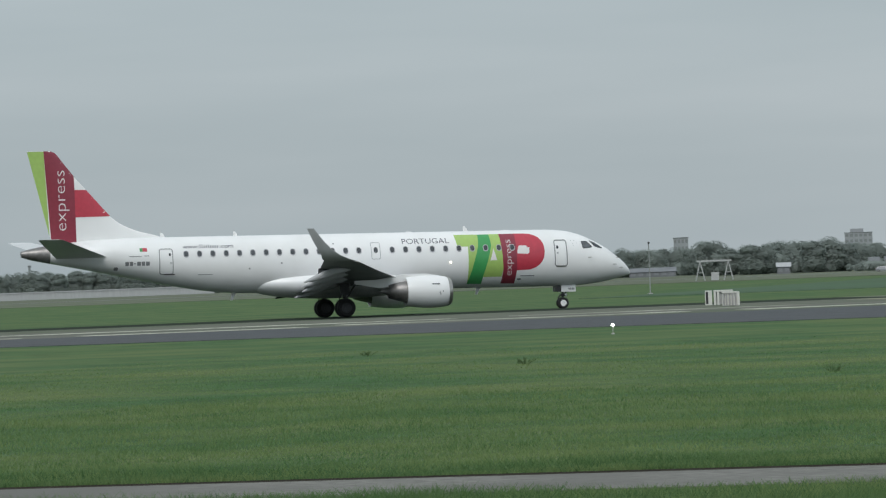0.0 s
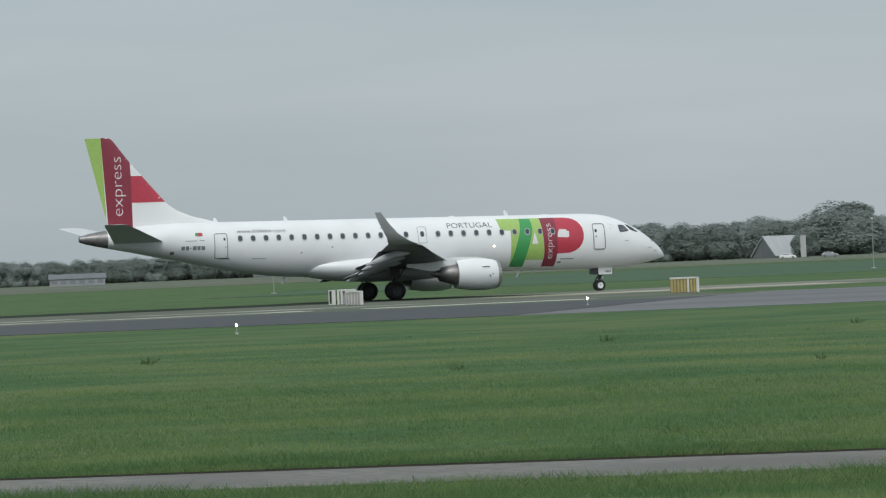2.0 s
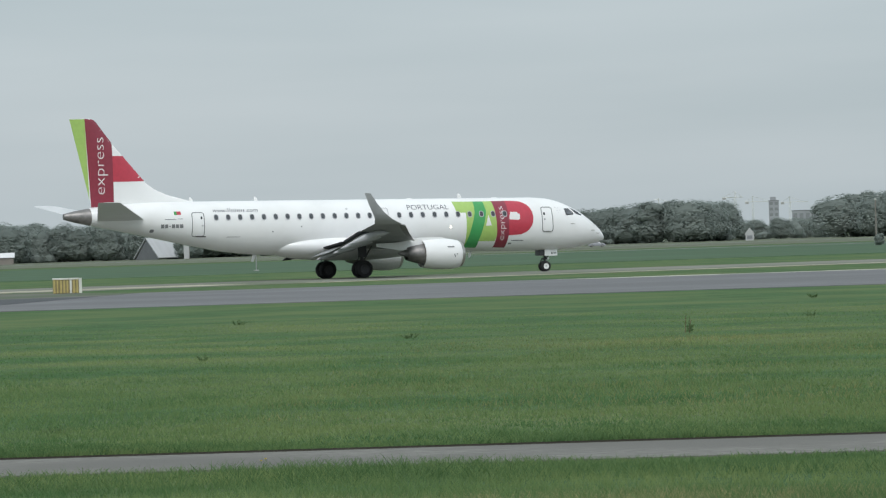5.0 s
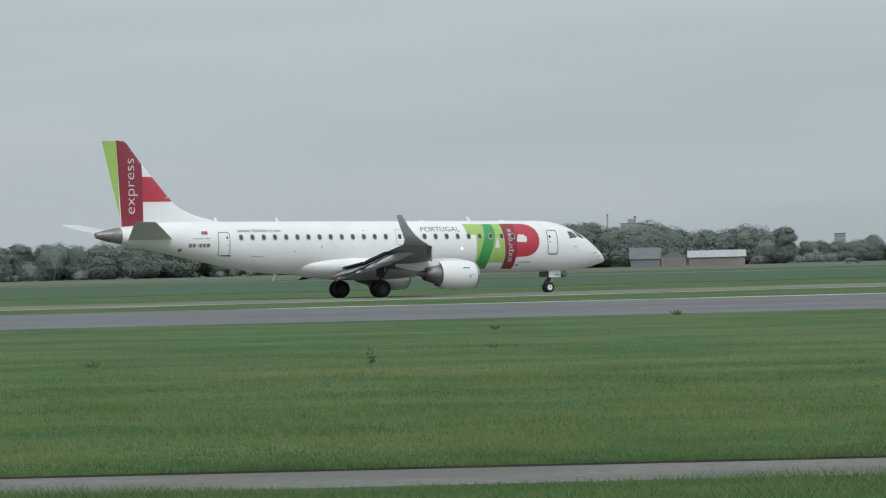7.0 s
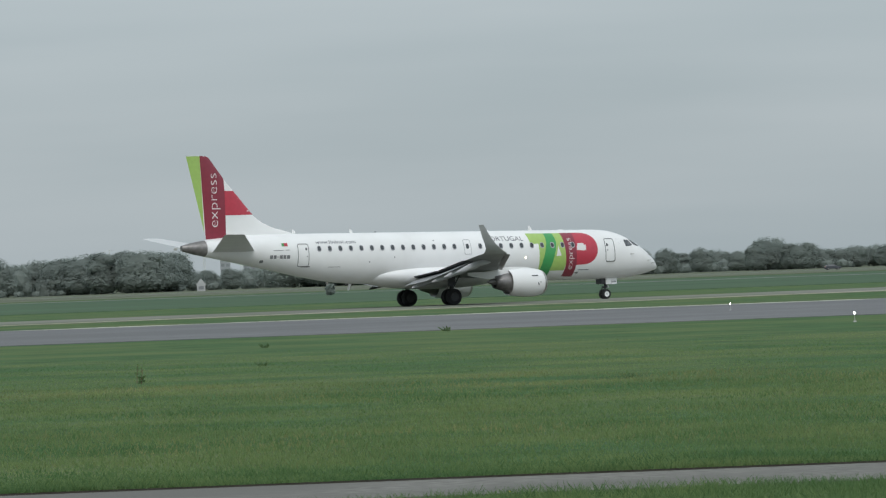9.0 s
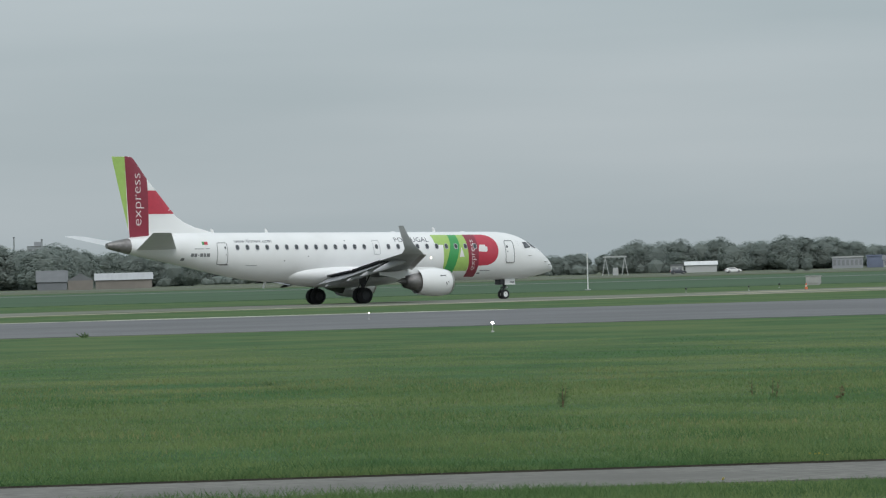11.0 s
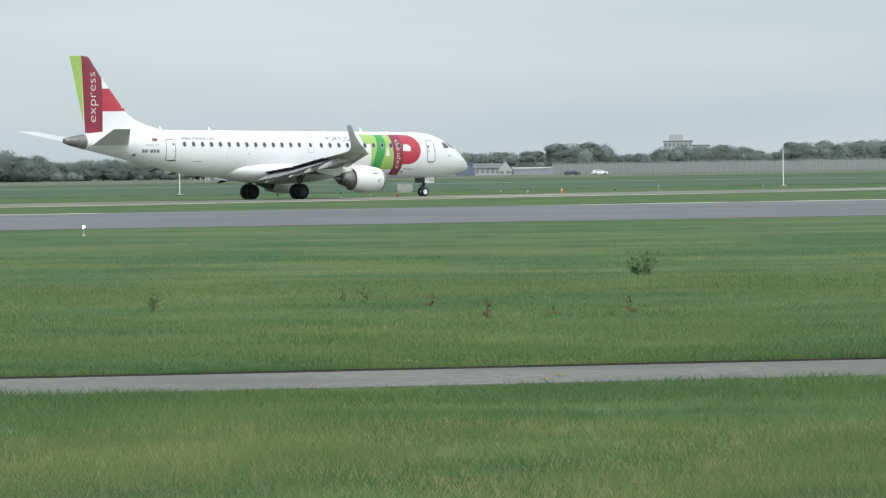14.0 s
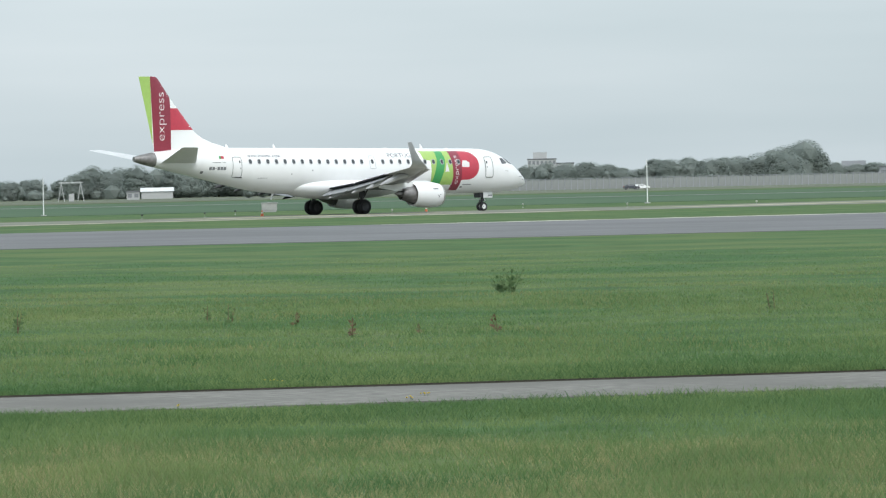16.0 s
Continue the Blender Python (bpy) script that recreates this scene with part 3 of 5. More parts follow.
    part("bay_shade", bm, DARK, jet, "dark box for the shaded wheel bay")
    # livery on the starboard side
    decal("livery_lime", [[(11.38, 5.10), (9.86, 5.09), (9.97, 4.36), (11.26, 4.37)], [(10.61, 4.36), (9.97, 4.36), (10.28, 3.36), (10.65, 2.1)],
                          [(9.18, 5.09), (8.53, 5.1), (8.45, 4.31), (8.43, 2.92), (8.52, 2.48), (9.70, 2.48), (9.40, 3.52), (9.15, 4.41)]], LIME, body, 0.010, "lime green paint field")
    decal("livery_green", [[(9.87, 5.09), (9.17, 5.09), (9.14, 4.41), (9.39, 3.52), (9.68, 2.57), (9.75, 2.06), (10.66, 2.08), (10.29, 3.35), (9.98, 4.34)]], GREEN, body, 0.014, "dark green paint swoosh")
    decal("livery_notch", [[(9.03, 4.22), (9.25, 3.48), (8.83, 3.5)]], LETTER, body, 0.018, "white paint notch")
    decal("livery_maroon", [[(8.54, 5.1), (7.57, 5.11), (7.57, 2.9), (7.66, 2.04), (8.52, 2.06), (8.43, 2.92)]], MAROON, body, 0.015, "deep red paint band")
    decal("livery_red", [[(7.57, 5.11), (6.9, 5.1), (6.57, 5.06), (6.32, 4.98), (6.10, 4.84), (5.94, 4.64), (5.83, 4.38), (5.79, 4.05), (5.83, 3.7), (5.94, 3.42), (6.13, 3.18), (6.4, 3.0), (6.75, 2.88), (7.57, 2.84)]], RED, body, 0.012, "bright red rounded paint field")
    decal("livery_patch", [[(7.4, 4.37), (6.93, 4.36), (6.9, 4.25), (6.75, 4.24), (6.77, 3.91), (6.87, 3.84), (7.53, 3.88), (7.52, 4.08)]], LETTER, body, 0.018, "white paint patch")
    lettering("hull_lettering", "express", 0.62, (7.9, 2.5), LETTER, body, 0.024, True, hull_y, "white lettering", 2.2, -0.009)
    lettering("country_lettering", "PORTUGAL", 0.46, (14.75, 4.6), NAVY, body, 0.012, False, hull_y, "dark blue lettering", 2.95, -0.003)
    # the middle of the web address and the registration as plain bars
    lettering("address_lettering", "www.", 0.34, (28.32, 4.6), NAVY, body, 0.012, False, hull_y, "dark blue lettering", 0.98)
    lettering("address_lettering", ".com", 0.34, (26.06, 4.6), NAVY, body, 0.012, False, hull_y, "dark blue lettering", 0.84)
    s = 27.26
    for w, h in ((0.05, 0.24), (0.04, 0.24), (0.05, 0.17), (0.05, 0.17), (0.05, 0.22), (0.06, 0.17), (0.06, 0.17), (0.06, 0.17), (0.06, 0.17)):
        decal("address_bar", [[(s, 4.6), (s - w, 4.6), (s - w, 4.6 + h), (s, 4.6 + h)]], NAVY, body, 0.010)
        s -= w + 0.08
    s = 31.85
    for w in (0.22, 0.2, 0.14, 0.22, 0.2, 0.24):
        h = 0.24 if w != 0.14 else 0.05
        decal("registration_bar", [[(s, 3.62 + (0.1 if h < 0.1 else 0)), (s - w, 3.62 + (0.1 if h < 0.1 else 0)), (s - w, 3.62 + h + (0.1 if h < 0.1 else 0)), (s, 3.62 + h + (0.1 if h < 0.1 else 0))]], SEAM, body, 0.010)
        s -= w + 0.05
    decal("flag", [[(30.95, 4.46), (30.5, 4.46), (30.5, 4.68), (30.95, 4.68)]], RED, body, 0.010, "small red and green flag")
    decal("flag_green", [[(30.95, 4.46), (30.78, 4.46), (30.78, 4.68), (30.95, 4.68)]], GREEN, body, 0.014)
    decal("caption_bar", [[(31.6, 4.16), (30.85, 4.16), (30.85, 4.2), (31.6, 4.2)]], SEAM, body, 0.010)
    decal("caption_bar", [[(30.7, 4.18), (30.4, 4.18), (30.4, 4.22), (30.7, 4.22)]], SEAM, body, 0.010)
    # cabin windows: frame and pane, in two rows on either side of the overwing exit
    for s in [28.15 - 0.822 * k for k in range(14)] + [15.38 - 0.838 * k for k in range(10)]:
        fr = decal("window_frame", [rounded(s, 4.26, 0.33, 0.42, 0.15)], GREY_PAINT, body, 0.028, "pale window surround")
        decal("pane", [rounded(s, 4.27, 0.25, 0.32, 0.115)], CABIN, fr, 0.034, "dark cabin window")
    # doors
    for s0, z0, s1, z1, r, w, name in ((4.36, 3.03, 5.18, 4.68, 0.16, 0.055, "front_door"), (28.95, 3.05, 29.8, 4.62, 0.16, 0.045, "rear_door"), (16.12, 3.7, 16.7, 4.74, 0.1, 0.035, "overwing_exit")):
        bm = bmesh.new()
        ring_figure(bm, s0, z0, s1, z1, r, w)
        d = part(name, wrap(bm, 0.022, hull_y, 0.2), GREY_PAINT if name == "overwing_exit" else SEAM, jet, "door outline with grey seam", smooth=True)
        if name == "front_door":
            decal("porthole", [rounded(4.98, 4.22, 0.14, 0.2, 0.06)], GLASS, d, 0.022)
            decal("sill", [[(4.45, 3.0), (5.1, 3.0), (5.1, 3.06), (4.45, 3.06)]], METAL, d, 0.026)
            decal("door_latch", [rounded(4.98, 3.86, 0.12, 0.12)], GREY_PAINT, d, 0.024)
        elif name == "overwing_exit":
            decal("porthole", [rounded(16.41, 4.27, 0.25, 0.34, 0.11)], CABIN, d, 0.026)
        else:
            decal("sill", [[(28.85, 3.02), (29.5, 3.02), (29.5, 3.08), (28.85, 3.08)]], DARK, d, 0.026)
            decal("door_latch", [rounded(29.1, 3.75, 0.1, 0.1)], GREY_PAINT, d, 0.024)
            decal("porthole", [rounded(29.15, 4.25, 0.12, 0.18, 0.05)], CABIN, d, 0.024)
    for a, z in ((4.05, 4.62), (3.85, 4.6), (3.95, 4.42), (3.72, 4.44), (3.9, 4.3)):
        decal("warning_marking", [rounded(a, z, 0.06, 0.04, 0.015, 2)], GREY_PAINT, body, 0.012, "small grey warning marking")
    # cockpit glass
    fr = decal("side_window", [[(3.38, 4.56), (2.98, 4.56), (2.66, 4.22), (2.74, 4.15), (3.32, 4.10)]], DARK, jet, 0.02, "dark framed cockpit side window")
    decal("pane", [[(3.31, 4.50), (3.0, 4.50), (2.76, 4.24), (2.80, 4.21), (3.27, 4.17)]], COCKPIT, fr, 0.03, "grey cockpit glass")
    decal("windscreen", [[(2.80, 4.60), (2.54, 4.52), (2.2, 4.32), (1.95, 4.12), (2.02, 4.08), (2.36, 4.17), (2.52, 4.24)]], GLASS, jet, 0.02, "dark raked windscreen")
    # small fittings: antennas, probes, vents, lights
    for s, z, h, l in ((10.4, 5.33, 0.34, 0.3), (24.8, 5.33, 0.3, 0.26), (29.3, 5.33, 0.3, 0.3), (14.0, 5.33, 0.07, 0.5), (7.9, 5.33, 0.06, 0.6)):
        bm = bmesh.new()
        rings = [[at_plane(s + a + d, b, z - 0.03 + q) for a, b in ((-l / 2 * f, 0), (0, 0.02), (l / 2 * f, 0), (0, -0.02))] for q, d, f in ((0, 0, 1), (h * 0.6, 0.12 * h, 0.8), (h, 0.3 * h, 0.45))]
        part("antenna", loft(bm, rings), WHITE, jet, "white blade antenna")
    for s, h in ((25.0, 0.5), (9.7, 0.42), (21.4, 0.25)):
        bm = bmesh.new()
        rings = [[at_plane(s + a + d, b, (1.84 if s < 24 else 1.9) - q) for a, b in ((-0.14 * f, 0), (0, 0.02), (0.14 * f, 0), (0, -0.02))] for q, d, f in ((-0.05, 0, 1), (h, 0.4 * h, 0.5))]
        part("belly_antenna", loft(bm, rings), WHITE, jet, "white blade antenna")
    for s, z in ((1.05, 3.5), (1.35, 3.1), (0.9, 2.9), (3.0, 3.55)):
        bm = bmesh.new()
        y = hull_y(s, z)
        rod(bm, at_plane(s, y - 0.02, z), at_plane(s - 0.02, y + 0.09, z), 0.02, seg=6)
        rod(bm, at_plane(s, y + 0.09, z), at_plane(s - 0.2, y + 0.1, z), 0.02, seg=6)
        part("probe", bm, METAL, jet, "small metal air probe")
    for s, z, w, h in ((22.3, 3.6, 0.1, 0.08), (32.4, 3.45, 0.26, 0.2), (6.9, 2.5, 0.9, 0.05), (27.0, 3.0, 0.9, 0.03), (19.0, 4.7, 0.12, 0.06), (24.3, 3.3, 0.1, 0.08), (7.4, 2.3, 0.25, 0.1)):
        decal("vent", [rounded(s, z, w, h, min(w, h) * 0.3, 2)], SEAM, body, 0.012, "dark vent")
    decal("inspection_light", [rounded(11.76, 3.42, 0.08, 0.08)], LAMP, jet, 0.03, "lit round inspection light")
    return jet


MAIN_WHEELS, NOSE_WHEELS = [], []
jet = airliner()


# ---- verges and edge lines on the airfield ----
def strip(name, x0, x1, f, w, z, material, label):
    slab(name, [(x0, f(x0)), (x1, f(x1)), (x1, f(x1) + w), (x0, f(x0) + w)], z, material, label, "edge strip")


SAND = mat("pale_sand", (0.40, 0.37, 0.29), 0.95, vary=0.15, scale=0.4, alt=(0.24, 0.24, 0.15), alt_scale=0.12)
strip("edge_line", 124, 166, lambda x: far_y(x) - 3.5, 3.5, 0.024, LINE, "worn pale painted line along the taxiway's edge")
strip("edge_line_end", 189, 300, lambda x: far_y(x) - 3.5, 3.5, 0.024, LINE, "pale painted line along the taxiway's edge")
strip("sand_path", 101, 124, lambda x: 287 + 0.1 * (x - 101), 9, 0.028, SAND, "pale sandy strip beside the sign")
for x0, x1, y0 in ((20, 44, 252), (47, 58, 251), (61, 79, 256), (82, 94, 255), (40, 70, 268), (74, 90, 270)):
    strip("dash_line", x0, x1, lambda x: y0, 3.0, 0.022, LINE, "worn pale dash painted along the dark taxiway")
strip("runway_line", 126, 262, lambda x: 284 - 0.01 * (x - 108), 4, 0.026, SAND, "thin pale sandy line along the runway's edge")
strip("bare_patch", 236, 262, lambda x: 297, 8, 0.026, SAND, "bare pale sand patch beside the runway")
strip("bare_patch_end", 283, 312, lambda x: 294, 9, 0.026, SAND, "bare pale sand patch in the grass")
# fields beyond the runway
FIELD = mat("lush_grass", (0.056, 0.106, 0.058), 0.95, spec=0.25, vary=0.22, scale=0.05, stretch=(0.4, 1, 1), alt=(0.058, 0.105, 0.055), alt_scale=0.01)
FARROAD = mat("far_road_asphalt", (0.19, 0.195, 0.185), 0.9, vary=0.1, scale=0.05)
# base colour lightened and greyed to paint haze over the far meadow
FARGRASS = mat("hazed_meadow", (0.118, 0.135, 0.092), 0.95, spec=0.2, vary=0.2, scale=0.02, stretch=(0.3, 1, 1))
slab("crop_field", [(120, 420), (330, 375), (520, 330), (900, 430), (560, 690), (420, 720), (250, 700)], 0.03, FIELD, "strip of lush dark green grass beyond the runway", "field")
slab("far_meadow", [(-300, 800), (330, 780), (640, 730), (1100, 700), (1700, 1300), (900, 2300), (-300, 2300)], 0.04, FARGRASS, "dull far meadow before the woods", "field")
ra, rb = spot(5, 1130), spot(50, 1230)
rd = (rb - ra).normalized()
rn = Vector((-rd.y, rd.x, 0))
slab("far_road", [tuple((ra - rn * 9).xy), tuple((rb - rn * 9).xy), tuple((rb + rn * 9).xy), tuple((ra + rn * 9).xy)], 0.08, FARROAD, "distant pale road along the woods", "road")
rc, re = spot(24, 800), spot(50, 690)
rm = Vector((-(re - rc).y, (re - rc).x, 0)).normalized()
slab("perimeter_road", [tuple((rc - rm * 5).xy), tuple((re - rm * 5).xy), tuple((re + rm * 5).xy), tuple((rc + rm * 5).xy)], 0.06, FARROAD, "pale perimeter road of the airfield", "road")


# ---- grass ----
BLADE_NEAR = leafy("grass_blades_near", (0.042, 0.09, 0.032), (0.116, 0.15, 0.058), 0.3, 0.12, 0.0, (0.42, 0.82))
BLADE_FAR = leafy("grass_blades_far", (0.054, 0.112, 0.046), (0.132, 0.163, 0.066), 0.13, 0.08, 0.0, (0.38, 0.82))


def grass(name, count, x_range, perp, blade, tall, wide, seed, material, label, spread, thin=1.0, patch=None, lie=1.0, fade=False):
    """Tufts of blades, one triangle each, strewn along the service road between two distances from it."""
    rng = np.random.default_rng(seed)
    along = np.array([1, -0.541]) / math.hypot(1, 0.541)
    across = np.array([0.541, 1]) / math.hypot(1, 0.541)
    n = count
    x = rng.uniform(x_range[0], x_range[1], n)
    u = 1 - np.sqrt(rng.random(n)) if fade else rng.random(n) ** thin
    p = perp[0] + (perp[1] - perp[0]) * u
    c = np.stack([x, 61.5 - 0.541 * x], 1) + across[None] * p[:, None]
    az = np.degrees(np.arctan2(c[:, 0], c[:, 1]))
    c = c[(az > 8.5) & (az < 47) & (np.hypot(c[:, 0], c[:, 1]) > 27) & (c[:, 1] < near_y(c[:, 0]) - 0.3)]
    # patchy growth
    w = np.sin(c[:, 0] * 0.9 + 1.7 * np.sin(c[:, 1] * 0.31)) * np.sin(c[:, 1] * 0.47 + 1.3 * np.sin(c[:, 0] * 0.23)) + 0.5 * np.sin(c[:, 0] * 0.17 + c[:, 1] * 0.13)
    if patch is not None:
        keep = w + rng.normal(0, 0.35, len(c)) > patch
        c, w = c[keep], w[keep]
    k = blade
    m = len(c)
    base = np.repeat(c, k, 0) + rng.normal(0, spread, (m * k, 2))
    h = tall * rng.uniform(0.45, 1.15, m * k) * np.repeat(1 + 0.35 * w, k)
    h = np.maximum(h, tall * 0.25)
    a = rng.uniform(0, math.tau, m * k)
    b = rng.uniform(0, math.tau, m * k)
    lean = rng.uniform(0.5, 1.5, m * k) * h * lie
    wd = wide * rng.uniform(0.7, 1.3, m * k)
    z = np.zeros(m * k)
    v = np.empty((m * k, 3, 3))
    v[:, 0] = np.stack([base[:, 0] - wd * np.cos(a), base[:, 1] - wd * np.sin(a), z], 1)
    v[:, 1] = np.stack([base[:, 0] + wd * np.cos(a), base[:, 1] + wd * np.sin(a), z], 1)
    v[:, 2] = np.stack([base[:, 0] + lean * np.cos(b), base[:, 1] + lean * np.sin(b), h], 1)
    me = bpy.data.meshes.new(name)
    q = m * k
    me.vertices.add(q * 3)
    me.vertices.foreach_set("co", v.ravel())
    me.loops.add(q * 3)
    me.loops.foreach_set("vertex_index", np.arange(q * 3))
    me.polygons.add(q)
    me.polygons.foreach_set("loop_start", np.arange(0, q * 3, 3))
    me.update(calc_edges=True)
    me.materials.append(material)
    return tagged(new(name, me), label, "grass", kind="stuff")


grass("verge_grass", 70000, (0, 48), (-27, -2.5), 6, 0.105, 0.0045, 3, BLADE_NEAR, "tall tufted verge grass, green with dry tips", 0.06, lie=0.75)
grass("roadside_grass", 95000, (0, 75), (2.8, 45), 4, 0.085, 0.006, 4, BLADE_NEAR, "tufted green grass beside the service road", 0.07, 2.2, lie=0.7)
grass("meadow_grass", 200000, (-15, 125), (2.8, 110), 5, 0.04, 0.009, 5, BLADE_FAR, "short green meadow grass", 0.14, lie=0.7, fade=True)

# ---- weeds and flowers ----
DOCK = leafy("dock_leaf", (0.042, 0.078, 0.034), (0.09, 0.128, 0.058), 3.0)
STALK = mat("dry_stalk", (0.155, 0.10, 0.06), 0.9, vary=0.3, scale=6)
PETAL = mat("yellow_petal", (0.75, 0.55, 0.04), 0.6, vary=0.1)


def weed_meshes(seed, stems, height, leaves, spread, red):
    rng = random.Random(seed)
    made = []
    for i in range(stems):
        st, lf = bmesh.new(), bmesh.new()
        b = Vector((rng.uniform(-spread, spread), rng.uniform(-spread, spread), 0)) * 0.5
        t = Vector((b.x * 2 + rng.uniform(-0.1, 0.1), b.y * 2 + rng.uniform(-0.1, 0.1), height * rng.uniform(0.6, 1)))
        rod(st, b, t, 0.012, 0.005, 5)
        for j in range(leaves):
            f = rng.uniform(0.05, 0.95)
            p = b.lerp(t, f)
            a = rng.uniform(0, math.tau)
            l = height * rng.uniform(0.16, 0.36) * (1.15 - f * (0.7 if not red else 0.95))
            d = Vector((math.cos(a), math.sin(a), rng.uniform(0.1, 0.9))) * l
            s = d.cross(Vector((rng.uniform(-1, 1), rng.uniform(-1, 1), rng.uniform(-1, 1)))).normalized() * l * 0.3
            q = [p, p + d * 0.5 + s, p + d, p + d * 0.5 - s]
            lf.faces.new([lf.verts.new(x) for x in q])
        made.append((mesh_of(st, "stalk", STALK if red else DOCK), mesh_of(lf, "leaves", STALK if red > 1 else DOCK)))
    return made


def weed(meshes, xy, turn, size, label):
    ob = holder("weed", label, "weed", "weeds in the meadow", pose(xy[0], xy[1], 0, 0, 0, turn) @ Matrix.Scale(size, 4))
    for stalk, leaves in meshes:
        c = new("stalk", stalk)
        c.parent = ob
        e = tagged(new("leaves", leaves), kind="stuff")
        e.parent = c


W_LOW = weed_meshes(1, 7, 0.13, 24, 0.16, 0)
W_TALL = weed_meshes(2, 3, 0.62, 12, 0.14, 1)
W_DRY = weed_meshes(3, 2, 0.6, 10, 0.1, 2)
W_BUSH = weed_meshes(4, 9, 0.66, 11, 0.36, 0)
for xy, turn, size in (((34.3, 125.3), 0, 1.5), ((36.4, 150.3), 40, 1.3), ((34.4, 101.7), 80, 1.2), ((47.1, 127.4), 10, 1.4), ((23.1, 60.2), 70, 0.9), ((104.8, 172.9), 150, 1.7), ((57.3, 87.6), 30, 0.9), ((51.0, 110.0), 200, 1.2), ((40.0, 96.0), 120, 1.0), ((66.0, 118.0), 75, 1.1), ((59.0, 139.0), 15, 1.3), ((84.0, 150.0), 95, 1.3)):
    weed(W_LOW, xy, turn, size, "low dark green broad-leaved weed clump in the grass")
for xy, turn, size in (((49.2, 66.8), 0, 0.62), ((53.7, 67.1), 55, 0.55), ((54.5, 68.7), 190, 0.45), ((61.5, 62.5), 240, 0.6), ((54.9, 103.8), 120, 0.7)):
    weed(W_TALL, xy, turn, size, "tall green weed stalks standing in the grass")
for xy, turn, size in (((51.8, 58.4), 0, 0.55), ((49.4, 58.9), 80, 0.6), ((53.0, 64.6), 140, 0.45), ((50.8, 59.0), 20, 0.3)):
    weed(W_DRY, xy, turn, size, "dry reddish-brown dock stalk in the meadow")
weed(W_BUSH, (69.9, 78.5), 0, 0.78, "bushy dark green weed taller than the grass")
for xy, n in (((37.2, 45.7), 6), ((34.9, 40.7), 4), ((35.6, 41.3), 5), ((32.6, 41.5), 2), ((27.4, 44.0), 2), ((21.2, 49.2), 2)):
    rng = random.Random(int(xy[0] * 10))
    ob = holder("wildflower", "small yellow wildflowers at the roadside", "flower", "roadside flowers", pose(xy[0], xy[1], 0))
    for k in range(n):
        bm = bmesh.new()
        a, b = rng.uniform(-0.12, 0.12), rng.uniform(-0.08, 0.08)
        h = rng.uniform(0.03, 0.055)
        rod(bm, (a, b, 0), (a, b, h), 0.002, seg=5)
        part("stem", bm, DOCK, ob)
        bm = bmesh.new()
        bmesh.ops.create_cone(bm, cap_ends=True, segments=9, radius1=0.006, radius2=0.014, depth=0.01, matrix=Matrix.Translation((a, b, h + 0.008)))
        part("petals", bm, PETAL, ob)
# dry tufts in the verge and the meadow
STRAW = leafy("straw", (0.075, 0.1, 0.042), (0.2, 0.185, 0.095), 0.5, 0.2, 0.0, (0.4, 0.8))
grass("dry_verge_grass", 60000, (2, 50), (-24, -9.5), 6, 0.075, 0.0036, 11, STRAW, "patches of dry straw-coloured grass tips in the verge", 0.1, 1.0, -0.1, 0.8)
DRY = leafy("dry_blades", (0.065, 0.10, 0.04), (0.165, 0.158, 0.072), 0.2, 0.1, 0.0, (0.4, 0.8))
grass("dry_meadow_grass", 45000, (20, 95), (7, 60), 4, 0.06, 0.008, 12, DRY, "scattered dry straw-coloured grass in the meadow", 0.3, 1.0, 0.1, 0.5)


LUSH = leafy("lush_blades", (0.026, 0.064, 0.022), (0.07, 0.112, 0.042), 0.5)
grass("lush_verge_grass", 9000, (0, 52), (-6.3, -2.3), 6, 0.12, 0.005, 13, LUSH, "lush dark green grass along the road's edge", 0.08)
# dark tufts at the far edge also paint the grass edge's shadow
grass("road_edge_grass", 8000, (-5, 60), (2.8, 5.5), 5, 0.11, 0.006, 14, LUSH, "lush grass tufts along the road's edge, dark for its shadow", 0.08, 1.5)
# Soil strip, its colour darkened for the shadow below the grass edge.
SHADED_SOIL = mat("shaded_soil", (0.034, 0.03, 0.022), 0.95, vary=0.3, scale=3, bump=0.4, spec=0.03)
slab("shaded_soil_edge", [(-60, road_y(-60) + 2.36), (120, road_y(120) + 2.36), (120, road_y(120) + 3.1), (-60, road_y(-60) + 3.1)], 0.012, SHADED_SOIL, "soil along the road's edge, dark for the grass's shadow", "soil")


# ---- airfield fittings ----
SIGN_WHITE = mat("sign_white", (0.62, 0.62, 0.58), 0.6, vary=0.08, scale=2)
SIGN_GREY = mat("sign_grey", (0.36, 0.36, 0.35), 0.6, vary=0.1, scale=2)
SIGN_OCHRE = mat("sign_ochre", (0.27, 0.23, 0.12), 0.7, vary=0.15, scale=2)
SIGN_YELLOW = mat("sign_yellow", (0.44, 0.36, 0.14), 0.6, vary=0.12, scale=2)


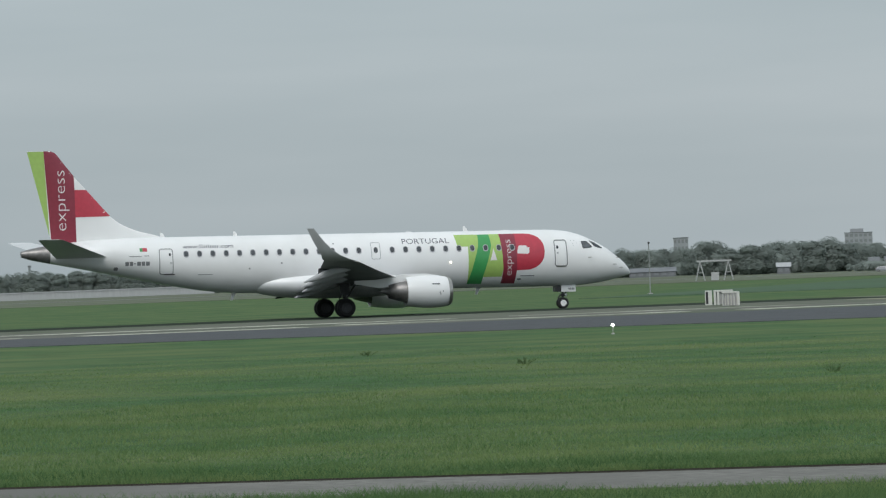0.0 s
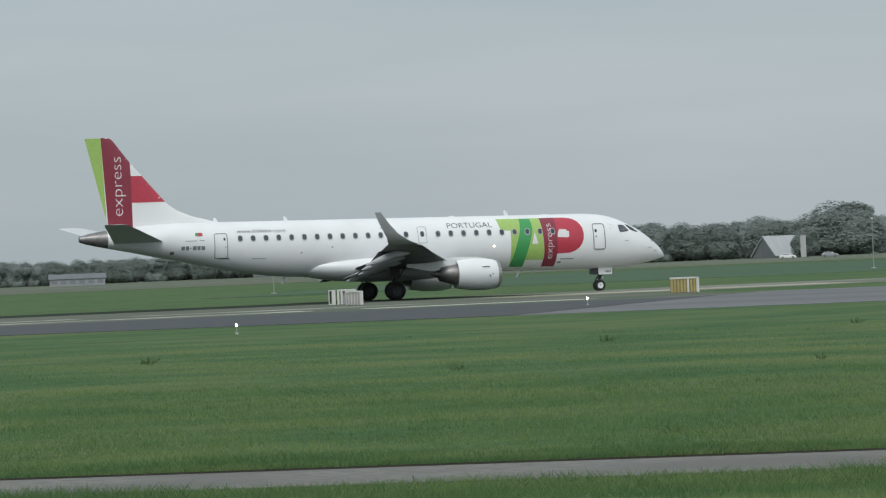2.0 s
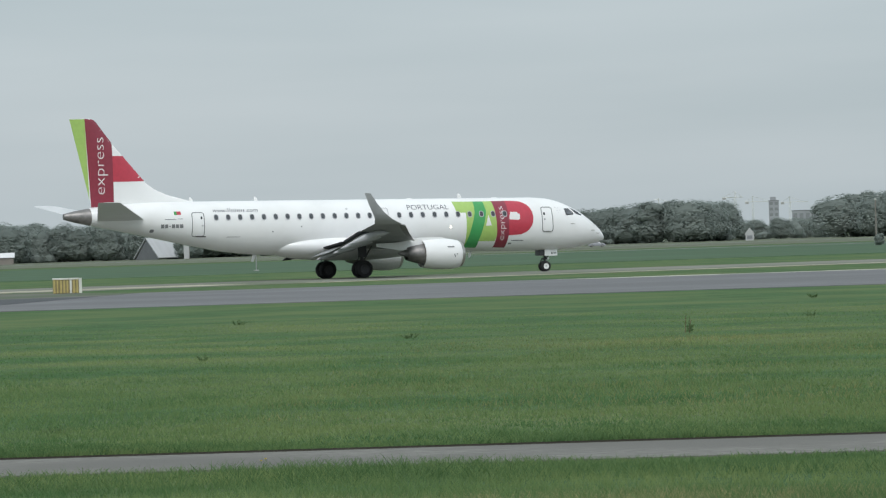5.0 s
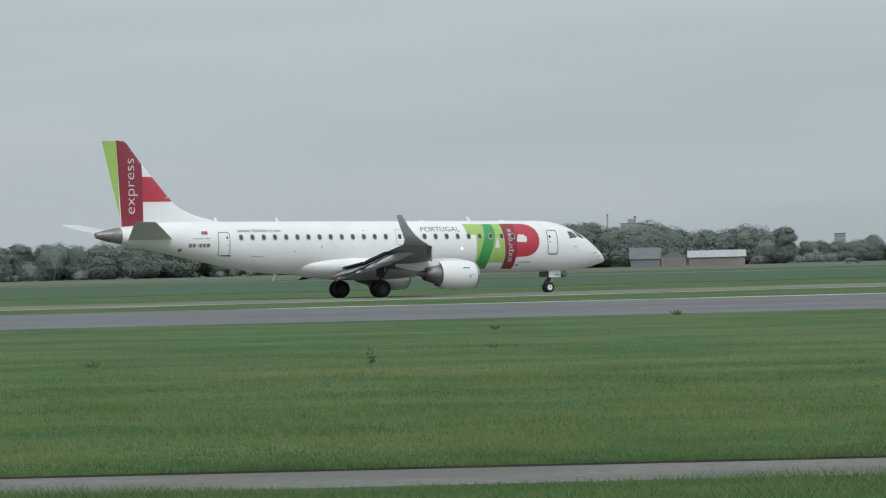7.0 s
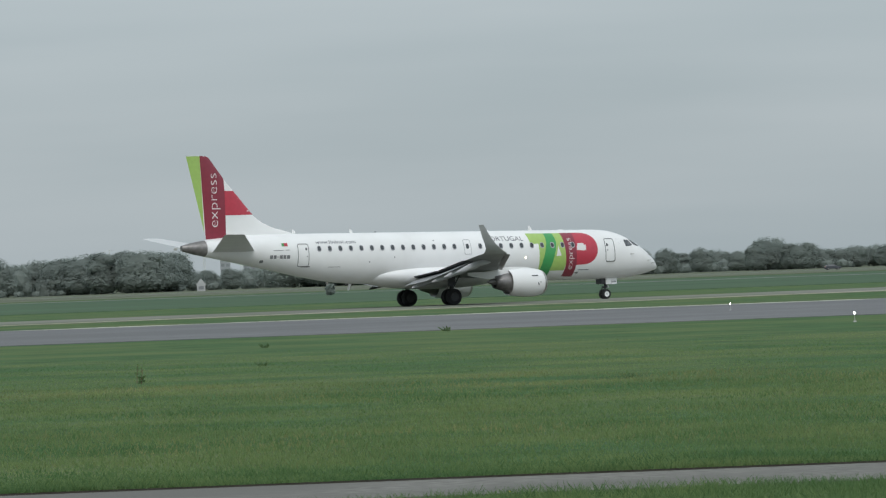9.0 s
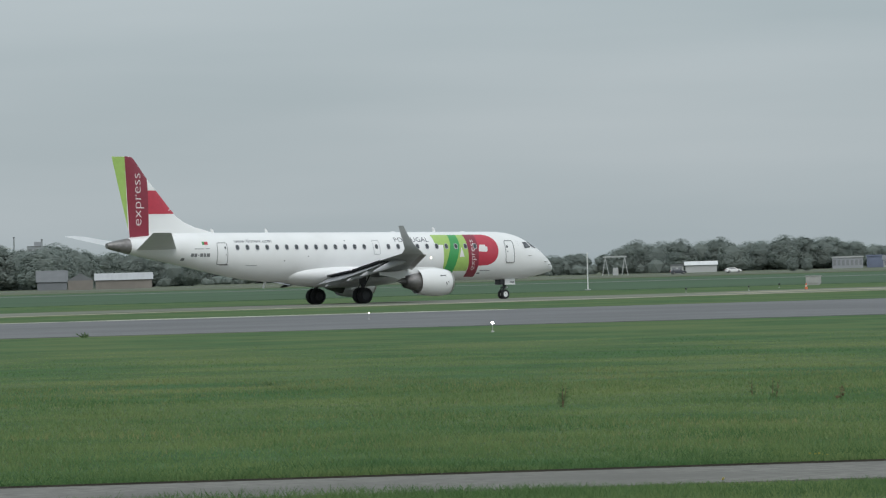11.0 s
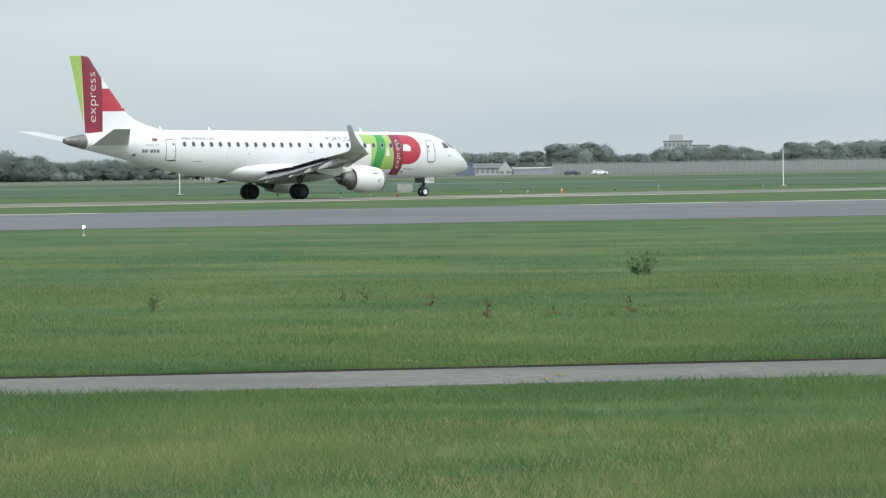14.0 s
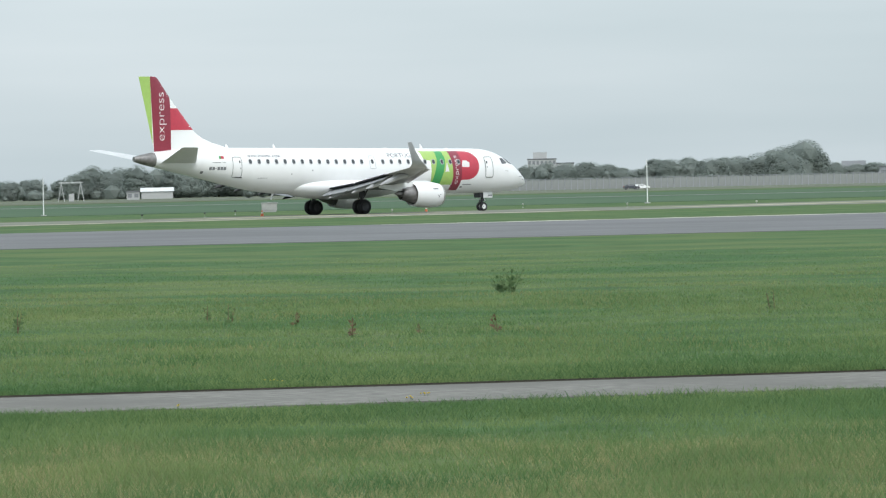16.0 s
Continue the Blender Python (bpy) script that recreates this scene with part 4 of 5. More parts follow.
def guidance_sign(xy, turn, w, h, ribs, face, rib, end, label, white=-1):
    """The back of an airfield sign: a case on feet, upright ribs with dark gaps, a top rail and an end plate."""
    ob = holder("guidance_sign", label, "airfield sign", "signs beside the taxiway", pose(xy[0], xy[1], 0.0, 0, 0, turn))
    part("case", box(bmesh.new(), -w / 2, 0.1, 0.02, w / 2, 0.34, h, 0.015), face, ob)
    part("top_rail", box(bmesh.new(), -w / 2 - 0.02, 0.02, h - 0.07, w / 2 + 0.02, 0.36, h + 0.02, 0.01), SIGN_WHITE, ob, "pale top rail")
    for k in range(ribs):
        x = -w / 2 + w * (k + 0.5) / ribs
        part("rib", box(bmesh.new(), x - w / ribs * 0.3, 0.03, 0.03, x + w / ribs * (0.3 - 0.08 * (k % 3 == 1)), 0.11, h - 0.07, 0.01), SIGN_WHITE if k == white else rib, ob)
    part("end_plate", box(bmesh.new(), w / 2, 0.0, 0.02, w / 2 + 0.16, 0.36, h, 0.01), end, ob, "white end plate")
    for x in (-w * 0.35, w * 0.35):
        part("foot", box(bmesh.new(), x - 0.05, 0.15, 0.0, x + 0.05, 0.3, 0.13, 0.01), DARK, ob)
    return ob


guidance_sign((104.6, 270.3), -21, 1.43, 0.84, 8, SIGN_OCHRE, SIGN_YELLOW, SIGN_WHITE, "yellow ribbed back of an airfield sign with white end", 5)
guidance_sign((89.85, 283.7), -17, 0.82, 0.8, 5, SIGN_WHITE, SIGN_GREY, SIGN_WHITE, "pale grey ribbed airfield sign case on feet")
ob = holder("sign_frame", "open white sign frame behind a grey case", "airfield sign", "signs beside the taxiway", pose(92.48, 293.18, 0, 0, 0, -17))
part("back_panel", box(bmesh.new(), -0.5, 0.14, 0.05, 0.5, 0.18, 0.78, 0.01), SIGN_GREY, ob, "grey back panel")
part("top_rail", box(bmesh.new(), -0.56, 0.0, 0.78, 0.56, 0.3, 0.88, 0.015), SIGN_WHITE, ob, "white top rail")
for x in (-0.5, -0.3, 0.5):
    part("post", box(bmesh.new(), x - 0.06, 0.0, 0.0, x + 0.06, 0.14, 0.78, 0.01), SIGN_WHITE, ob, "white post")
ob = holder("marker_box", "small white marker box, one side filled dark", "airfield sign", "signs beside the taxiway", pose(91.66, 293.44, 0, 0, 0, -17))
part("case", box(bmesh.new(), -0.02, 0.0, 0.0, 0.2, 0.4, 0.8, 0.015), SIGN_WHITE, ob)
part("top_rail", box(bmesh.new(), -0.2, 0.0, 0.8, 0.2, 0.4, 0.87, 0.01), SIGN_WHITE, ob)
# solid dark block for the shade within the open box
part("inside", box(bmesh.new(), -0.15, 0.12, 0.08, -0.02, 0.38, 0.8, 0.01), DARK, ob, "dark block for the shaded interior")
part("sill", box(bmesh.new(), -0.2, 0.0, 0.0, -0.02, 0.4, 0.08, 0.01), SIGN_WHITE, ob)
part("post", box(bmesh.new(), -0.2, 0.0, 0.08, -0.15, 0.4, 0.8, 0.01), SIGN_WHITE, ob)


def edge_light(xy, r, label, lit):
    ob = holder("edge_light", label, "edge light", "taxiway edge lights", pose(xy[0], xy[1], 0))
    part("base", rod(bmesh.new(), (0, 0, 0), (0, 0, 0.05), 0.07, 0.05, 12), SIGN_GREY, ob)
    part("stem", rod(bmesh.new(), (0, 0, 0.05), (0, 0, 0.3), 0.012, seg=8), SIGN_GREY, ob)
    bm = bmesh.new()
    bmesh.ops.create_uvsphere(bm, u_segments=12, v_segments=8, radius=r, matrix=Matrix.Translation((0, 0, 0.32)))
    part("lamp", bm, lit, ob, "glowing lamp dome", smooth=True)


for xy, r in (((51.9, 177.5), 0.048), ((82.4, 225), 0.046), ((107.6, 150.1), 0.044), ((138.6, 203.2), 0.03)):
    edge_light(xy, r, "lit white edge light at the taxiway's border", TAXI_LAMP)
DULL = mat("dull_lamp", (0.42, 0.42, 0.38), 0.3)
for az, d, lamp in ((40.16, 405, DULL), (40.45, 398, DULL), (41.40, 402, DARK), (41.87, 452, DULL), (38.42, 410, DARK), (37.74, 402, DARK), (43.0, 420, DULL), (44.4, 415, DULL), (38.75, 440, DARK)):
    edge_light(spot(az, d).xy, 0.08, "small unlit marker light beside the runway", lamp)
ORANGE = mat("orange_plastic", (0.62, 0.14, 0.05), 0.5, vary=0.1)
for az, d in ((40.82, 420), (39.04, 404)):
    p = spot(az, d)
    ob = holder("traffic_cone", "orange traffic cone with pale band in the grass", "traffic cone", "cones by the runway", pose(p.x, p.y, 0) @ Matrix.Scale(0.8, 4))
    part("foot", box(bmesh.new(), -0.2, -0.2, 0, 0.2, 0.2, 0.04, 0.01), DARK, ob)
    part("cone", rod(bmesh.new(), (0, 0, 0.04), (0, 0, 0.62), 0.16, 0.04, 14), ORANGE, ob, "orange cone", smooth=True)
    part("band", rod(bmesh.new(), (0, 0, 0.3), (0, 0, 0.42), 0.113, 0.088, 14), SIGN_WHITE, ob, "pale reflective band", smooth=True)
POLE_GREY = mat("galvanised_pole", (0.33, 0.34, 0.34), 0.5, 0.3, vary=0.1)
POLE_WHITE = mat("white_pole", (0.72, 0.73, 0.72), 0.5, vary=0.05)
POLE_WOOD = mat("weathered_wood_pole", (0.20, 0.19, 0.17), 0.9, vary=0.2, scale=5, stretch=(4, 4, 0.5))


def pole(az, d, h, r, m, label, lamp):
    p = spot(az, d)
    ob = holder("mast", label, "mast", "masts on the airfield", pose(p.x, p.y, 0))
    part("base", box(bmesh.new(), -0.2, -0.2, 0, 0.2, 0.2, 0.12, 0.02), SIGN_GREY, ob)
    part("shaft", rod(bmesh.new(), (0, 0, 0.1), (0, 0, h), r, r * 0.75, 10), m, ob, smooth=True)
    if lamp:
        bm = bmesh.new()
        bmesh.ops.create_uvsphere(bm, u_segments=10, v_segments=6, radius=0.11, matrix=Matrix.Translation((0, 0, h + 0.05)))
        part("head", bm, DARK if lamp == 1 else SIGN_WHITE, ob, "small lamp head", smooth=True)


pole(23.22, 491, 4.6, 0.05, POLE_GREY, "thin grey metal lamp mast", 2)
pole(16.72, 478, 4.6, 0.05, POLE_GREY, "thin grey metal mast with dark head", 1)
pole(29.94, 663, 5.7, 0.13, POLE_WOOD, "weathered wooden pole with shrub at its foot", 2)
pole(36.68, 490, 3.5, 0.06, POLE_WHITE, "slim white marker mast", 0)
pole(43.22, 487, 4.0, 0.06, POLE_WHITE, "slim white marker mast", 0)
p = spot(39.12, 476)
ob = holder("equipment_cabinet", "pale grey equipment cabinet on a plinth", "cabinet", at=pose(p.x, p.y, 0, 0, 0, -39))
part("plinth", box(bmesh.new(), -0.6, 0, 0, 0.6, 0.7, 0.1), SIGN_GREY, ob)
part("case", box(bmesh.new(), -0.7, 0, 0.1, 0.7, 0.7, 0.8, 0.03), SIGN_GREY, ob)
part("roof", box(bmesh.new(), -0.75, -0.05, 0.8, 0.75, 0.75, 0.86, 0.02), SIGN_GREY, ob)
for x in (-0.34, 0.36):
    part("door", box(bmesh.new(), x - 0.31, -0.02, 0.16, x + 0.31, 0.0, 0.76, 0.008), SIGN_GREY, ob)


# white steel, its colour greyed down for haze
TRESTLE = mat("hazed_white_steel", (0.42, 0.43, 0.43), 0.6, vary=0.08)


def trestle(az, d, w, h, label):
    """Two white A-frames under a cross beam, with an equipment box between them."""
    p = spot(az, d)
    ob = holder("antenna_trestle", label, "antenna trestle", "antenna trestles", pose(p.x, p.y, 0, 0, 0, -az))
    for x in (-w / 2, w / 2):
        for e in (-1, 1):
            part("leg", rod(bmesh.new(), (x + e * w * 0.16, 0, 0), (x, 0, h), 0.11, 0.09, 8), TRESTLE, ob)
        part("tie", rod(bmesh.new(), (x - w * 0.09, 0, h * 0.42), (x + w * 0.09, 0, h * 0.42), 0.05, seg=6), TRESTLE, ob)
    part("beam", box(bmesh.new(), -w * 0.62, -0.12, h - 0.1, w * 0.62, 0.12, h + 0.18, 0.02), TRESTLE, ob)
    part("equipment_box", box(bmesh.new(), -w * 0.12, -0.4, 0, w * 0.16, 0.4, h * 0.42, 0.03), TRESTLE, ob)
    for k in range(5):
        x = -w * 0.5 + w * k / 4
        part("dipole", rod(bmesh.new(), (x, 0, h + 0.15), (x, 0, h + 0.5), 0.04, seg=6), SIGN_GREY, ob)


trestle(17.42, 900, 4.8, 3.3, "white A-frame antenna trestle on the meadow, greyed for haze")
trestle(36.98, 1200, 4.4, 4.2, "white A-frame antenna trestle before the woods")


# ---- woods ----
BARK = mat("bark", (0.10, 0.085, 0.065), 0.95, vary=0.25, scale=3)
# Leaf colours greyed and blued, gloss raised, to paint in distance haze.
HAZED_LEAF = leafy("hazed_tree_leaves", (0.118, 0.14, 0.128), (0.13, 0.152, 0.138), 0.25, 0.1, 0.4, gloss=0.8)
HAZED_WOOD = leafy("hazed_wood_leaves", (0.118, 0.14, 0.128), (0.13, 0.152, 0.138), 0.06, 0.1, gloss=0.8)


def leaf_cloud(rng, lobes, count, size):
    """Small tilted leaf clumps, one triangle each, in a thick shell over a set of lobes: (centre, radii)."""
    vol = np.array([r[0] * r[1] + r[2] * r[0] for _, r in lobes])
    pick = rng.choice(len(lobes), count, p=vol / vol.sum())
    d = rng.normal(size=(count, 3))
    d /= np.linalg.norm(d, axis=1)[:, None]
    rad = rng.uniform(0.88, 1.06, count)
    c = np.array([l[0] for l in lobes])[pick] + d * rad[:, None] * np.array([l[1] for l in lobes])[pick]
    face = d * 1.3 + rng.normal(0, 0.24, (count, 3)) + np.array([0, 0, 0.35])   # faces turned outward and up, evening the tone as haze does
    a = np.cross(face, rng.normal(size=(count, 3)))
    a /= np.linalg.norm(a, axis=1)[:, None]
    b = np.cross(a, face)
    b /= np.linalg.norm(b, axis=1)[:, None]
    s = size * rng.uniform(0.6, 1.4, count)[:, None]
    return np.stack([c - a * s - b * s * 0.6, c + a * s - b * s * 0.6, c + b * s * 1.1], 1)


bm = bmesh.new()
bmesh.ops.create_icosphere(bm, subdivisions=1, radius=1)
BALL_V = np.array([v.co[:] for v in bm.verts])
BALL_F = np.array([[v.index for v in f.verts] for f in bm.faces])
bm.free()


def foliage(name, v, material, lobes, rng):
    """Leaf clumps over the dense uneven heart of each lobe."""
    n, m = len(v), len(BALL_V)
    co, idx = [v.reshape(-1, 3)], [np.arange(n * 3)]
    for k, (c, r) in enumerate(lobes):
        b = BALL_V * rng.uniform(0.85, 1.0, (m, 1)) * np.array(r) * 0.92 + np.array(c)
        b[:, 2] = np.maximum(b[:, 2], 0.05)
        co.append(b)
        idx.append((BALL_F + n * 3 + k * m).ravel())
    co, idx = np.concatenate(co), np.concatenate(idx)
    me = bpy.data.meshes.new(name)
    me.vertices.add(len(co))
    me.vertices.foreach_set("co", co.ravel())
    me.loops.add(len(idx))
    me.loops.foreach_set("vertex_index", idx)
    me.polygons.add(len(idx) // 3)
    me.polygons.foreach_set("loop_start", np.arange(0, len(idx), 3))
    me.update(calc_edges=True)
    me.polygons.foreach_set("use_smooth", np.zeros(len(idx) // 3, dtype=bool))
    me.materials.append(material)
    return me


def tree_kind(seed, slim, low):
    """Trunk with limbs and a full crown with shallow lobes, ten metres high."""
    rng = np.random.default_rng(seed)
    bm = bmesh.new()
    rod(bm, (0, 0, 0), (0.1, 0, 5.5), 0.22, 0.12, 7)
    lobes = [((0, 0, 5.4), (2.7 * slim, 2.7 * slim, 4.0)), ((0.2, 0, 3.0), (3.1 * slim, 3.1 * slim, 2.9))]
    for k in range(9):   # shallow lobes that swell out of the crown
        a, z = rng.uniform(0, math.tau), rng.uniform(low + 1, 8.2)
        f = 2.5 * slim * math.sqrt(max(0.05, 1 - ((z - 4.4) / 5.2) ** 2)) * rng.uniform(0.55, 0.85)
        r = rng.uniform(1.0, 1.6) * (0.65 + 0.35 * slim)
        c = (f * math.cos(a), f * math.sin(a), z)
        lobes.append((c, (r, r, min(r * rng.uniform(0.9, 1.3), 9.9 - z))))
        rod(bm, (0.05, 0, min(z, 5.3) * 0.6), c, 0.09, 0.03, 5)
    v = leaf_cloud(rng, lobes, 5600, 0.165)
    v[:, :, 2] = np.maximum(v[:, :, 2], 0.1)
    return mesh_of(bm, "trunk", BARK), foliage("crown", v, HAZED_LEAF, lobes, rng)


KINDS = [tree_kind(20, 1.0, 2.0), tree_kind(21, 0.8, 2.5), tree_kind(22, 1.2, 1.6), tree_kind(23, 0.9, 1.4), tree_kind(24, 1.1, 2.6), tree_kind(25, 0.62, 1.5)]
MOULDS = []
for trunk, crown in KINDS:
    ob = holder("tree", "leafy green broadleaf tree at the edge of the woods", "tree", "trees behind the airfield", pose(0, -400, 0))
    for n, me in (("trunk", trunk), ("crown", crown)):
        c = new(n, me)
        c.parent = ob
    MOULDS.append(ob)
# stands of trees: bearings, height of the canopy, distance
WEST = [(7.5, 12.0, 8.4, 1700), (12.0, 16.45, 7.8, 1650), (16.45, 17.25, 8.5, 1650), (17.25, 17.6, 8.9, 1350), (17.6, 18.15, 7.4, 1350), (18.15, 18.7, 8.2, 1350), (18.7, 19.25, 7.2, 1350),
        (18.85, 19.8, 2.0, 1255), (19.65, 20.05, 7.2, 1350), (20.05, 20.9, 10.2, 1350), (20.9, 21.6, 9.0, 1350), (21.6, 22.28, 10.0, 1350), (22.28, 22.62, 9.2, 1350),
        (22.66, 22.82, 10.8, 1330), (22.8, 23.05, 13.0, 1330), (23.05, 23.19, 10.6, 1330)]
MIDDLE = [(23.3, 25.5, 9.6, 1350), (25.5, 25.9, 9.9, 1350), (25.9, 26.45, 11.2, 1350), (26.5, 27.2, 9.3, 1400), (27.2, 28.36, 10.9, 1400), (28.5, 29.5, 5.8, 1450), (29.62, 30.5, 11.2, 1350),
          (30.6, 31.2, 10.7, 1330), (31.2, 31.75, 9.4, 1400), (31.75, 32.4, 9.4, 1330), (32.42, 33.4, 5.7, 1400), (33.4, 33.62, 6.8, 1400), (33.62, 34.0, 5.5, 1450), (34.0, 34.2, 6.7, 1450),
          (34.2, 34.6, 5.5, 1450), (34.6, 34.75, 6.5, 1400), (34.75, 34.93, 8.6, 1400), (34.93, 35.3, 6.9, 1400)]
EAST = [(35.3, 36.9, 5.6, 1400), (36.95, 37.2, 7.0, 1380), (37.2, 38.1, 8.0, 1380), (38.1, 38.8, 7.5, 1380), (38.8, 39.2, 8.4, 1380), (39.2, 39.62, 7.5, 1380), (39.6, 40.76, 6.6, 1600),
        (40.76, 41.3, 8.2, 1400), (41.35, 42.0, 5.6, 1500), (42.0, 42.95, 6.9, 1430), (42.95, 43.3, 5.5, 1430), (43.3, 44.3, 7.7, 1430), (44.3, 44.5, 5.8, 1430), (44.5, 44.78, 9.0, 1430),
        (44.78, 44.95, 11.4, 1430), (45.05, 48.0, 6.6, 1900)]
trng = random.Random(5)
first = set()
cloud, all_lobes = [], []
crng = np.random.default_rng(77)
for a0, a1, h, d in WEST + MIDDLE + EAST:
    az = a0
    while az < a1:
        k = trng.randrange(6)
        dd = d + trng.uniform(-18, 18)
        hh = h * trng.uniform(1.06, 1.2)
        m = Matrix.Translation(spot(az + trng.uniform(-0.05, 0.05), dd)) @ Matrix.Rotation(trng.uniform(0, 6.28), 4, "Z")
        m = m @ Matrix.Diagonal((hh / 10 * trng.uniform(1.15, 1.6), hh / 10 * trng.uniform(1.15, 1.6), hh / 10, 1))
        if k in first:
            copy_thing(MOULDS[k], m)
        else:
            first.add(k)
            MOULDS[k].matrix_world = m
        az += math.degrees(4.3 * trng.uniform(0.75, 1.3) / d)
    # the depth of the wood and its undergrowth
    wide = radians(a1 - a0) * d
    lobes = []
    for i in range(max(3, int(wide / 1.0))):
        p = spot(crng.uniform(a0, a1), d + crng.uniform(-6, 26))
        z = crng.uniform(0.1, 0.72) * h
        r = crng.uniform(1.0, 2.1) * h / 8
        lobes.append(((p.x, p.y, z), (r * 1.5, r * 1.5, min(r * crng.uniform(1.2, 2.0), h * 1.06 - z))))
    for i in range(max(2, int(wide / 2.2))):   # shrubs along the wood's foot
        p = spot(crng.uniform(a0, a1), d + crng.uniform(-12, 6))
        r = crng.uniform(0.9, 1.7)
        lobes.append(((p.x, p.y, r * 0.7), (r * 1.5, r * 1.3, r)))
    all_lobes += lobes
    v = leaf_cloud(crng, lobes, len(lobes) * 330, 0.155 * h / 8)
    v[:, :, 2] = np.maximum(v[:, :, 2], 0.05)
    cloud.append(v)
tagged(new("far_woods", foliage("far_woods", np.concatenate(cloud), HAZED_WOOD, all_lobes, crng)), "dense woods and undergrowth in the distance, hazed grey-green", "woods", kind="stuff")
# shrub at the wooden pole and the lone shrubs by the road
for az, d, s in ((22.44, 1268, 0.6), (22.5, 1272, 0.75), (29.97, 662, 0.16), (38.9, 1150, 0.32), (39.05, 1150, 0.3)):
    q = spot(az, d)
    ob = holder("shrub", "dark green rounded shrub standing alone", "shrub", at=pose(q.x, q.y, 0) @ Matrix.Diagonal((s * 1.5, s * 1.5, s, 1)))
    for n, me in (("stems", KINDS[3][0]), ("foliage", KINDS[3][1])):
        c = new(n, me)
        c.parent = ob


# ---- buildings ----
# Grey facade lightened and blued: distance haze is put into its colour.
HAZED_GREY = mat("hazed_grey_facade", (0.31, 0.325, 0.345), 0.8, vary=0.08, scale=0.2)
RENDER_DARK = mat("dark_brick_facade", (0.18, 0.19, 0.205), 0.85, vary=0.1, scale=0.3)
RENDER_PALE = mat("pale_facade", (0.43, 0.44, 0.44), 0.8, vary=0.06, scale=0.2)
RENDER_BROWN = mat("brown_cladding", (0.22, 0.20, 0.18), 0.85, vary=0.12, scale=0.3)
SHEET_WHITE = mat("white_sheet_roof", (0.66, 0.67, 0.67), 0.55, vary=0.06, scale=0.3, stretch=(6, 0.3, 1))
SHEET_GREY = mat("grey_sheet_roof", (0.40, 0.41, 0.42), 0.55, vary=0.06, scale=0.3, stretch=(6, 0.3, 1))
SHEET_DARK = mat("dark_sheet", (0.15, 0.157, 0.165), 0.6, vary=0.1, scale=0.4)
TILE_RED = mat("red_roof_tiles", (0.22, 0.14, 0.115), 0.85, vary=0.15, scale=0.8)
BLUE = mat("blue_cladding", (0.16, 0.19, 0.27), 0.6, vary=0.08, scale=0.4)
# Pane colour lifted towards the walls, as haze lowers contrast.
HAZED_PANE = mat("hazed_window_pane", (0.21, 0.22, 0.235), 0.45, vary=0.15)
UNIT_PANE = mesh_of(box(bmesh.new(), -0.5, -0.06, -0.5, 0.5, 0.0, 0.5), "pane", HAZED_PANE)


def building(name, az0, az1, d, h, deep, wall, rows, cols, label, category="building", roof=None, roof_h=0.0, sill=0.25, penthouse=0.0, roof_mat=None):
    """A block seen broadside: walls, roof and each window; roof 'gable' runs along the front, 'end' turns its gable to us."""
    w = radians(az1 - az0) * d
    p = spot((az0 + az1) / 2, d)
    ob = holder(name, label, category, at=pose(p.x, p.y, 0, 0, 0, -(az0 + az1) / 2))
    part("wall", box(bmesh.new(), -w / 2, 0, 0, w / 2, deep, h), wall, ob)
    rm = roof_mat or SHEET_DARK
    if roof is None:
        part("roof", box(bmesh.new(), -w / 2 - 0.2, -0.2, h, w / 2 + 0.2, deep + 0.2, h + 0.35), rm, ob)
        if penthouse:
            part("penthouse", box(bmesh.new(), -w * penthouse, deep * 0.2, h + 0.35, w * penthouse * 0.6, deep * 0.7, h + 2.6), wall, ob)
    else:
        bm = bmesh.new()
        o = 0.3
        if roof == "gable":
            ring = [(-o, h - 0.05), (deep / 2, h + roof_h), (deep + o, h - 0.05)]
            loft(bm, [[(x, y, z) for y, z in ring] for x in (-w / 2 - o, w / 2 + o)])
        else:
            ring = [(-w / 2 - o, h - 0.05), (0, h + roof_h), (w / 2 + o, h - 0.05)]
            loft(bm, [[(x, y, z) for x, z in ring] for y in (-0.02, deep + o)])
        part("roof", bm, rm, ob)
    if rows and cols:
        for r in range(rows):
            for c in range(cols):
                q = new("window", UNIT_PANE)
                q.parent = ob
                q.location = (-w / 2 + w * (c + 0.5) / cols, -0.01, h * (r + 0.55) / rows)
                q.scale = (w / cols * 0.62, 1, h / rows * 0.5)
    return ob


building("apartment_tower", 19.54, 19.78, 3300, 27, 14, RENDER_DARK, 10, 5, "tall dark apartment tower behind the trees", penthouse=0.2)
building("apartment_block", 18.84, 19.14, 3300, 20.5, 14, HAZED_GREY, 6, 6, "grey apartment block behind the trees", penthouse=0.3)
building("office_block", 16.99, 17.15, 2600, 17.2, 12, HAZED_GREY, 5, 4, "grey office block above the trees")
building("office_block", 15.42, 15.65, 2600, 14, 12, HAZED_GREY, 4, 4, "grey office block behind the trees", penthouse=0.25)
building("low_block", 9.3, 9.9, 2400, 9.5, 12, HAZED_GREY, 3, 8, "low grey block beyond the field")
building("round_topped_tower", 28.79, 28.9, 3400, 21.5, 9, HAZED_GREY, 6, 2, "hazy grey tower beyond the woods", penthouse=0.35)
building("depot", 29.04, 29.58, 2900, 12.8, 20, HAZED_GREY, 2, 8, "long grey building beyond the low trees")
building("high_block", 32.93, 33.05, 3000, 13.4, 9, HAZED_GREY, 5, 3, "small grey high block behind the woods")
building("terminal_block", 30.62, 30.88, 2800, 20.5, 12, HAZED_GREY, 4, 4, "grey block with mast behind trees", penthouse=0.2)
p = spot(22.2, 1280)
